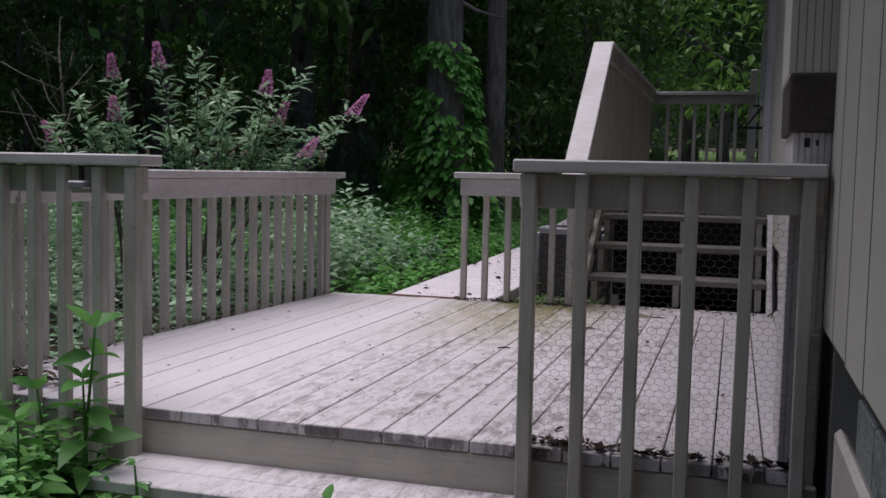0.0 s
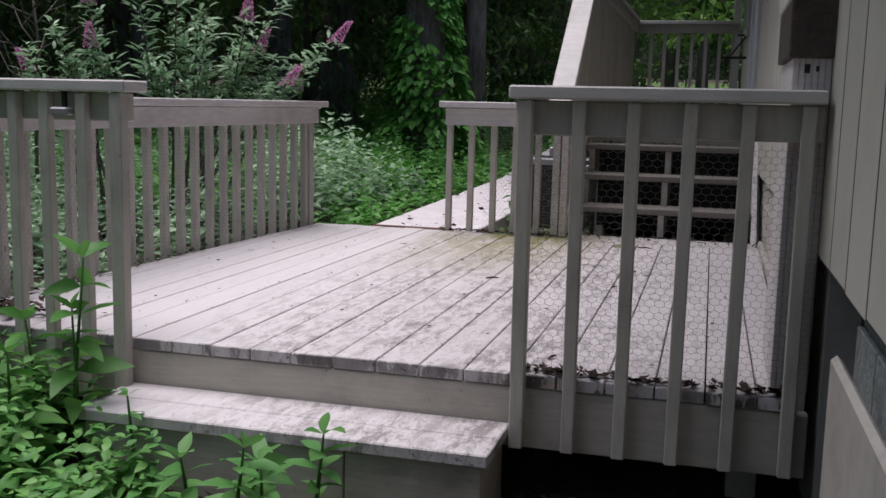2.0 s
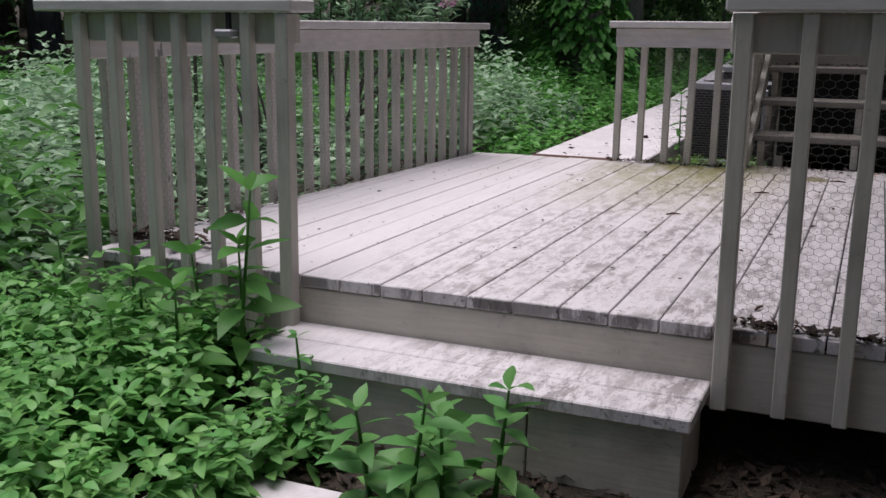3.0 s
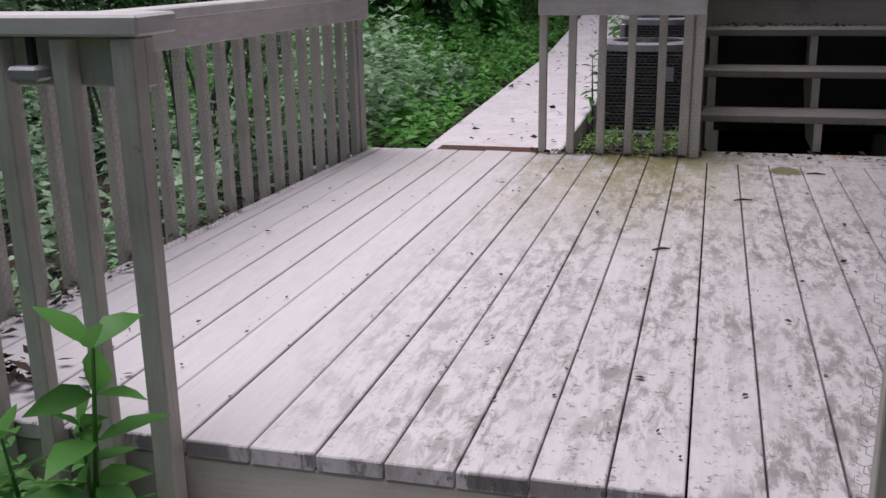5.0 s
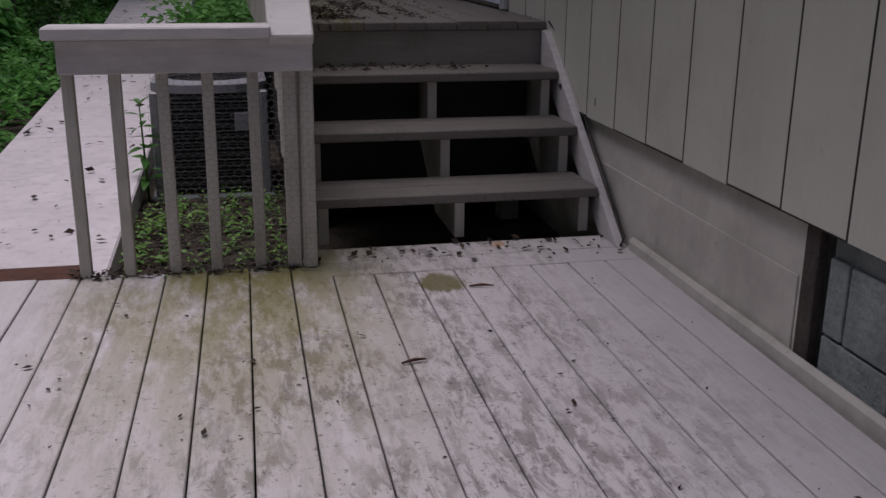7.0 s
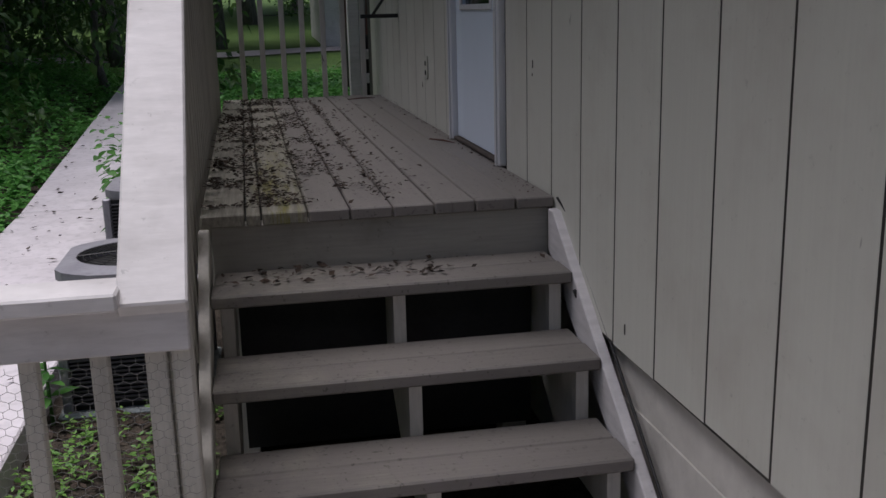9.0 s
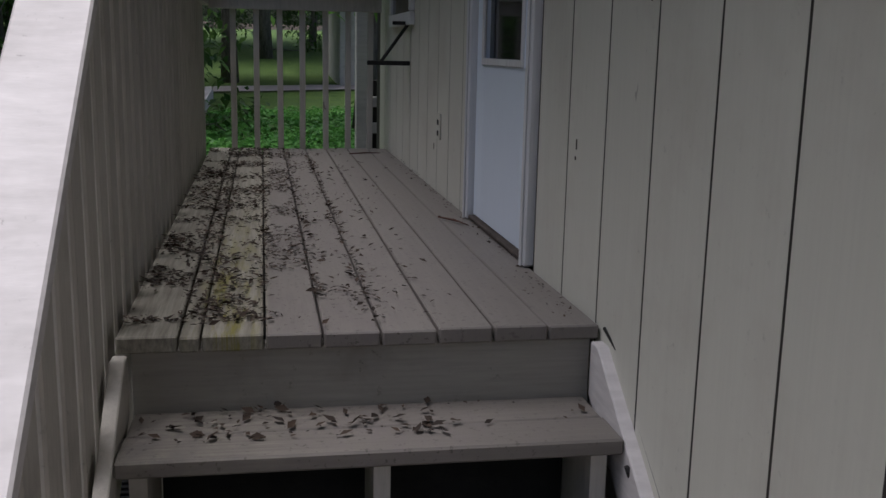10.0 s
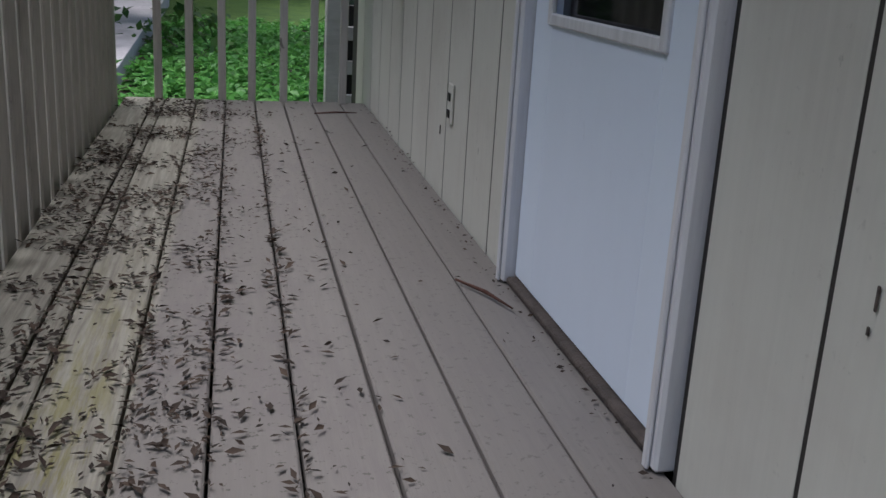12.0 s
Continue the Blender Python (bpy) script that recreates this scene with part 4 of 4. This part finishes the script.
for u, v, flower in TIPS:
    tip = Vector((-3.89 + (u - 220) * 0.00433 + 3.3, rng.uniform(-0.25, 0.1), 1.95 - (v - 130) * 0.00325 - 0.3))
    base = Vector((rng.uniform(-0.2, 0.2) + (-0.5 if u < 290 else 0.1), rng.uniform(-0.1, 0.3), 0))
    mid = base.lerp(tip, 0.55) + Vector((0, 0, 0.22))
    pts = []
    for k in range(9):
        t = k / 8
        pts.append((1 - t) ** 2 * base + 2 * t * (1 - t) * mid + t * t * tip)
    tube(pts, [0.012 - 0.0011 * k for k in range(9)], 5, wood)
    for k in range(44):
        t = 0.42 + 0.58 * k / 43
        c = (1 - t) ** 2 * base + 2 * t * (1 - t) * mid + t * t * tip
        way = (tip - mid).normalized()
        for s in range(3):
            a = rng.uniform(0, 6.28)
            P.append(c + Vector(rng.normal(size=3) * 0.03))
            D.append(Vector((math.cos(a), math.sin(a), rng.uniform(-0.3, 0.5))) + way * 0.6)
            S.append(rng.uniform(0.06, 0.13))
    if flower:
        way = (tip - mid).normalized() + Vector((0, 0, 0.4))
        way.normalize()
        FP, FD = [], []
        for k in range(150):
            f = (k / 150) ** 1.1
            r = 0.032 * (1 - f) + 0.008
            a = k * 2.4
            q = tip + way * (0.17 * f) + Vector((math.cos(a) * r, math.sin(a) * r, 0.0))
            FP.append(q)
            FD.append((math.cos(a), math.sin(a), 0.5))
        part("flower_spike", leaves("flower_spike", FP, FD, 0.018, M_FLOWER, 0.8, rng), None, bush, "pink cone-shaped flower spike")
part("woody_stem", wood, M_TWIG, bush)
part("leaves", fine_leaves("leaves", P, D, S, M_BUDDLEIA, 0.24, rng, 0.3), None, bush)


# ---- woods ----
def limb(bm, p, d, r, length, depth, rng, ends):
    pts, q = [Vector(p)], Vector(d).normalized()
    for k in range(4):
        q = (q + Vector(rng.normal(size=3)) * 0.14 + Vector((0, 0, 0.05))).normalized()
        pts.append(pts[-1] + q * length / 4)
    tube(pts, [r * (1 - 0.17 * k) for k in range(5)], 6 if depth else 5, bm)
    ends.append(pts[-1])
    ends.append(pts[-2])
    if depth:
        for k in range(3):
            side = (q + Vector(rng.normal(size=3)) * 0.8).normalized()
            limb(bm, pts[2 + k % 3], side, r * 0.5, length * 0.62, depth - 1, rng, ends)


def tree(seed, height, r, crown_r, low, count, leaf, material, label, width=0.5):
    rng = np.random.RandomState(seed)
    ob = empty("tree")
    thing(ob, label, "tree", "woodland trees")
    bm = bmesh.new()
    pts = [Vector((0, 0, -0.2))]
    for k in range(8):
        pts.append(Vector((pts[-1].x + rng.normal() * 0.09, pts[-1].y + rng.normal() * 0.09, height * 0.85 * (k + 1) / 8)))
    tube(pts, [r * (1.25 if k == 0 else 1 - 0.09 * k) for k in range(9)], 12, bm)
    ends = []
    for k in range(15):
        f = low + (0.98 - low) * k / 14
        a = k * 2.4 + rng.uniform(-0.4, 0.4)
        i = min(int(f * 8), 7)
        limb(bm, pts[i].lerp(pts[i + 1], f * 8 - i), (math.cos(a), math.sin(a), 0.25 + 0.5 * f), r * 0.3, crown_r * (1.15 - 0.5 * f), 1, rng, ends)
    part("trunk", bm, M_BARK, ob)
    centres = np.array([tuple(e) for e in ends])
    per = count // len(centres) + 1
    c = np.repeat(centres, per, axis=0)
    p = c + rng.normal(size=c.shape) * np.array([0.42, 0.42, 0.24]) * crown_r * 0.36
    d = rng.normal(size=p.shape)
    d[:, 2] -= 0.35
    part("crown", leaves("crown", p, d, leaf * rng.uniform(0.6, 1.3, len(p)), material, width, rng), None, ob)
    return ob


t_a = tree(51, 13, 0.2, 3.0, 0.22, 7000, 0.26, M_WOODS, "tall broadleaf tree in the dark woods")
t_b = tree(52, 11, 0.15, 2.8, 0.12, 7000, 0.22, M_WOODS_B, "leafy maple tree at the edge of the woods")
t_c = tree(53, 15, 0.17, 2.4, 0.30, 6000, 0.24, M_WOODS, "slender tree in the dark woods")
t_d = tree(54, 5.5, 0.07, 1.7, 0.06, 5000, 0.17, M_WOODS, "low understorey tree in the woods")
t_e = tree(55, 8, 0.12, 2.2, 0.15, 7000, 0.16, M_PINE, "blue-green conifer among the trees", 0.2)
t_e.matrix_world = pose(-9.0, 14.5, 0.6)
t_a.matrix_world = pose(-7.5, 19, 0.5)
t_b.matrix_world = pose(0.9, 20, 0.9, 0, 0, 30)
t_c.matrix_world = pose(-5.4, 17.5, 0.5)
t_d.matrix_world = pose(-2.9, 21, 0.5)
rng = np.random.RandomState(61)
placed = [(-7.5, 19), (0.9, 20), (-5.4, 17.5), (-2.9, 21)]
SOURCES = (t_a, t_c, t_d, t_a, t_d, t_b)
for ring_y, ring_n in ((12, 20), (18, 24), (25, 26), (33, 26)):
    for k in range(ring_n):
        a = radians(-8 + 150 * (k + 0.5 + rng.uniform(-0.35, 0.35)) / ring_n)
        x, y = -1.5 - ring_y * 1.1 * math.sin(a - 0.25), 3 + ring_y * 1.15 * math.cos(a - 0.25)
        if x > -4.4 and y < 46 and x > -4.4 - (20 - y) * 0.2 or (x > -6.2 and y < 12):
            continue
        src = SOURCES[(k * 5 + ring_y) % 6]
        s = rng.uniform(0.85, 1.2)
        src_copy = copy_thing(src, pose(x, y, ground_z(x, y) - 0.05, 0, 0, rng.uniform(0, 360)))
        src_copy.scale = (s, s, s)
for k in range(16):
    x, y = -9 + 1.7 * k, 47 + 3 * math.sin(k * 2.1)
    src_copy = copy_thing((t_a, t_d, t_b, t_d)[k % 4], pose(x, y, ground_z(x, y) - 0.05, 0, 0, 77 * k))
for x, y, k in ((2.6, 15.5, 0), (4.5, 22, 1), (-3.4, 26, 2), (-1.5, 31, 3)):
    copy_thing((t_b, t_a, t_b, t_a)[k], pose(x, y, ground_z(x, y), 0, 0, 100 * k + 20))

# unseen trees round the start, added to hold light off the railing fronts
for x, y, k in ((-14, -9, 0), (-9, -13, 1), (-4, -15, 2), (1, -16, 0), (5, -12, 1), (-7, -10, 3), (-1, -12, 3), (-12, -3, 3), (-15, 2, 0), (8, -8, 2), (3, -11, 3)):
    copy_thing((t_a, t_c, t_b, t_d)[k], pose(x, y, 0, 0, 0, 67 * k + 9 * x))
for k in range(26):
    x, y = -26 + 1.05 * k, 27 + 2.5 * math.sin(k * 1.7) + (6 if x > -3 else 0)
    if x < -4.2:
        copy_thing(t_d, pose(x, y, ground_z(x, y) - 0.1, 0, 0, 53 * k))

# backdrop added all round: the shade between distant trees put into its colour
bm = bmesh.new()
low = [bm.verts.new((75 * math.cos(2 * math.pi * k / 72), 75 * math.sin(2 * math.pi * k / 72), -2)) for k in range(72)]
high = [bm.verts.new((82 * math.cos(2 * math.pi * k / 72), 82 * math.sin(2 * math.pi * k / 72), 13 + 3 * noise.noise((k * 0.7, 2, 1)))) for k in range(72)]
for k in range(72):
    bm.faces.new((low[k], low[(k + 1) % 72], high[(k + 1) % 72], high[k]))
thing(part("backdrop", bm, rough_mat("far woods shade", (0.008, 0.015, 0.005), (0.02, 0.032, 0.01), 0.5, 0.95, 1.0, 0.5)), "near-black backdrop ring for the shade between distant trees", "woods", kind="structure")

# the great trunk with climbing ivy, and its thinner neighbour
great = empty("ivy_tree", pose(-4.05, 14.0, 0.6))
thing(great, "tall grey-barked tree with ivy climbing its trunk", "tree")
part("trunk", tube([(0, 0, -0.3), (0.02, 0, 0.8), (-0.03, 0.02, 2.2), (-0.02, 0, 4.0), (0.05, 0.05, 7), (0.1, 0.1, 13)], [0.40, 0.31, 0.27, 0.245, 0.22, 0.13], 18), M_BARK, great)
part("limb", tube([(0, 0, 3.1), (-0.7, -0.3, 3.25), (-1.4, -0.5, 3.45)], [0.05, 0.035, 0.015], 7), M_BARK, great)
part("limb", tube([(0.1, 0.1, 3.2), (0.45, -0.1, 3.0), (0.9, -0.2, 2.85)], [0.04, 0.03, 0.012], 7), M_BARK, great)
rng = np.random.RandomState(71)
n = 4200
f = rng.uniform(0, 1, n) ** 1.5
zz = f * 2.75 - 0.2
ang = rng.uniform(0, 6.28, n)
rad = 0.28 + 0.5 * (1 - f) ** 1.6 * rng.uniform(0.2, 1.0, n) + 0.12 * rng.uniform(0, 1, n)
p = np.stack([rad * np.cos(ang) + 0.10 * (1 - f), rad * np.sin(ang), zz], 1)
d = np.stack([np.cos(ang), np.sin(ang), -0.5 + rng.normal(size=n) * 0.3], 1)
keep_ivy = np.array([noise.noise((q[0] * 3.0, q[1] * 3.0, q[2] * 2.2)) > -0.12 for q in p])
p, d = p[keep_ivy], d[keep_ivy]
n = len(p)
part("ivy", fine_leaves("ivy", p, d, 0.13 * rng.uniform(0.6, 1.3, n), M_IVY, 0.75, rng), None, great, "bright green climbing ivy leaves")
slim = empty("slim_tree", pose(-3.62, 15.2, 0.6))
thing(slim, "slim dark grey tree trunk behind the ivy tree", "tree")
part("trunk", tube([(0, 0, -0.3), (0.02, 0, 2.0), (0, 0.03, 5.0), (0.05, 0.05, 11)], [0.19, 0.155, 0.14, 0.08], 14), M_BARK, slim)
part("limb", tube([(0.02, 0, 3.6), (0.4, -0.2, 4.1), (0.9, -0.3, 4.4)], [0.04, 0.03, 0.012], 7), M_BARK, slim)

# bare twiggy shrub beside the butterfly bush
bare = empty("bare_shrub", pose(-4.75, 6.4, 0.4))
thing(bare, "bare grey shrub with thin leafless branches", "shrub")
rng = np.random.RandomState(81)
bm = bmesh.new()
tube([(0, 0, 0), (0.02, 0, 0.8), (0.04, 0.02, 1.3), (0.0, 0.02, 1.75)], [0.016, 0.013, 0.01, 0.006], 6, bm)
for k in range(16):
    z = 0.7 + 1.0 * k / 16
    a = k * 2.4
    tip = Vector((math.cos(a) * rng.uniform(0.25, 0.6), math.sin(a) * 0.3, z + rng.uniform(0.2, 0.5)))
    mid = Vector((tip.x * 0.5, tip.y * 0.5, z + 0.12))
    tube([(0.03, 0, z), mid, tip], [0.007, 0.005, 0.002], 5, bm)
    tube([mid, mid + Vector(rng.normal(size=3) * 0.15) + Vector((0, 0, 0.1))], [0.004, 0.0015], 4, bm)
part("branchwork", bm, M_TWIG, bare)


# ---- litter ----
def litter(name, seed, count, place, size, label, flat=0.12, material=None, width=0.5):
    rng = np.random.RandomState(seed)
    P, D = [], []
    while len(P) < count:
        q = place(rng)
        if q is None:
            continue
        a = rng.uniform(0, 6.28)
        P.append(q)
        D.append((math.cos(a), math.sin(a), rng.uniform(0.0, flat)))
    ob = new(name, leaves(name, P, D, size * 0.75 * np.clip(np.exp(rng.normal(size=count) * 0.5), 0.3, 1.9), material or M_LITTER, width, rng, 0.0))
    return thing(ob, label, "leaf litter", kind="stuff")


def on_platform(rng):
    x, y = -0.82 + abs(rng.normal()) * 0.29, rng.uniform(7.35, 11.5)
    if x > 0.26 or noise.noise((x * 6, y * 4, 3)) < rng.uniform(-0.25, 0.5):
        return None
    return x - 0.0087 * (y - 7.25), y, 1.243


litter("platform_litter", 91, 5200, on_platform, 0.023, "dry brown leaves strewn over the platform boards", 0.3, None, 0.36)
SEAMS = (-0.69, -0.64, -0.495, -0.36, -0.223)


def in_seam(rng):
    y = rng.uniform(7.3, 11.5)
    x = SEAMS[rng.randint(0, 5)] + rng.normal() * 0.010
    if noise.noise((x * 3, y * 3, 8)) < rng.uniform(-0.35, 0.45):
        return None
    return x - 0.0087 * (y - 7.25), y, 1.243


litter("seam_litter", 103, 1500, in_seam, 0.022, "dark leaf crumbs packed along the platform seams", 0.5, None, 0.4)
litter("deck_seam_litter", 104, 260, lambda r: (-0.639 + 0.1432 * r.randint(-11, 6) + 0.003 + r.normal() * 0.006, r.uniform(3.2, 6.05), 0.503), 0.013, "dark crumbs caught in the deck seams", 0.4)
litter("wall_litter", 92, 260, lambda r: (0.386 - 0.009 * 9 - 0.02 - abs(r.normal()) * 0.035, r.uniform(7.3, 11.5), 1.243), 0.012, "dry leaf crumbs along the foot of the wall", 0.3)
litter("deck_litter", 93, 120, lambda r: (r.uniform(-2.6, 0.3), r.uniform(3.1, 6.2), 0.506), 0.022, "scattered dry leaves on the deck boards", 0.25)
litter("moss_edge_litter", 105, 420, lambda r: (r.uniform(-1.6, -0.8), 6.20 + abs(r.normal()) * 0.05, 0.505), 0.03, "dead leaves heaped along the edge of the deck by the condensers", 0.6)
litter("edge_litter", 94, 260, lambda r: (r.uniform(-0.45, 0.32), 3.045 + abs(r.normal()) * 0.03, 0.507), 0.035, "dead leaves caught along the deck edge behind the railing", 0.6)
litter("rail_litter", 95, 150, lambda r: (-2.6 + 0.07 * r.uniform(0, 1), r.uniform(3.1, 6.1), 0.507), 0.04, "dead leaves along the foot of the railing", 0.5)
litter("corner_litter", 102, 150, lambda r: (-2.45 + r.normal() * 0.12, 3.15 + abs(r.normal()) * 0.07, 0.512 + 0.02 * r.rand()), 0.06, "heap of reddish dead leaves in the deck corner", 0.6)
litter("walkway_litter", 96, 170, lambda r: (lambda y: (r.uniform(walk_edge(y)[0], walk_edge(y)[1]), y, walk_z(y) + 0.012))(r.uniform(6.5, 17)), 0.05, "fallen leaves on the concrete walkway", 0.3)
litter("tread_litter", 97, 130, lambda r: (r.uniform(-0.79, -0.1) if r.rand() < 0.8 else r.uniform(-0.79, 0.28), 7.0 + r.uniform(0.05, 0.25), 1.058), 0.028, "dead leaves on the top stair tread", 0.4)
litter("stair_foot_litter", 98, 90, lambda r: (r.uniform(-0.7, 0.3), 6.3 + r.normal() * 0.06, 0.507), 0.03, "dead leaves at the foot of the stairs", 0.4)
litter("soil_litter", 99, 5200, lambda r: (lambda x, y: (x, y, bumpy(x, y) + 0.01))(r.uniform(-1.8, 0.45), r.uniform(0.6, 3.2)), 0.042, "brown leaf litter on the bare soil", 0.5)
litter("shade_litter", 100, 900, lambda r: (lambda x, y: (x, y, bumpy(x, y) + 0.01))(r.uniform(-1.52, -0.85), r.uniform(6.42, 8.0)), 0.04, "brown leaf litter in front of the condenser", 0.5)
for k, (x, y, z, a, ln) in enumerate(((-0.40, 3.25, 0.506, 70, 0.05), (-0.62, 5.35, 0.506, 10, 0.07), (0.21, 8.70, 1.245, -68, 0.22), (-0.9, 4.6, 0.506, 20, 0.06), (0.1, 11.2, 1.243, 10, 0.2), (-0.3, 5.9, 0.506, -10, 0.08))):
    tw = part("twig", tube([(-ln / 2, 0, 0), (0, ln * 0.03, 0.004), (ln / 2, 0, 0.002)], [0.003, 0.005, 0.002], 5), M_BROWN, at=pose(x, y, z, 0, 0, a))
    thing(tw, "small fallen dark twig on the boards", "twig", "fallen twigs")
stone = part("stepping_stone", box(-1.75, 2.05, 0.05, -1.25, 2.45, 0.125, 0.02), M_CONC)
thing(stone, "half buried pale stepping stone among the weeds", "stone")
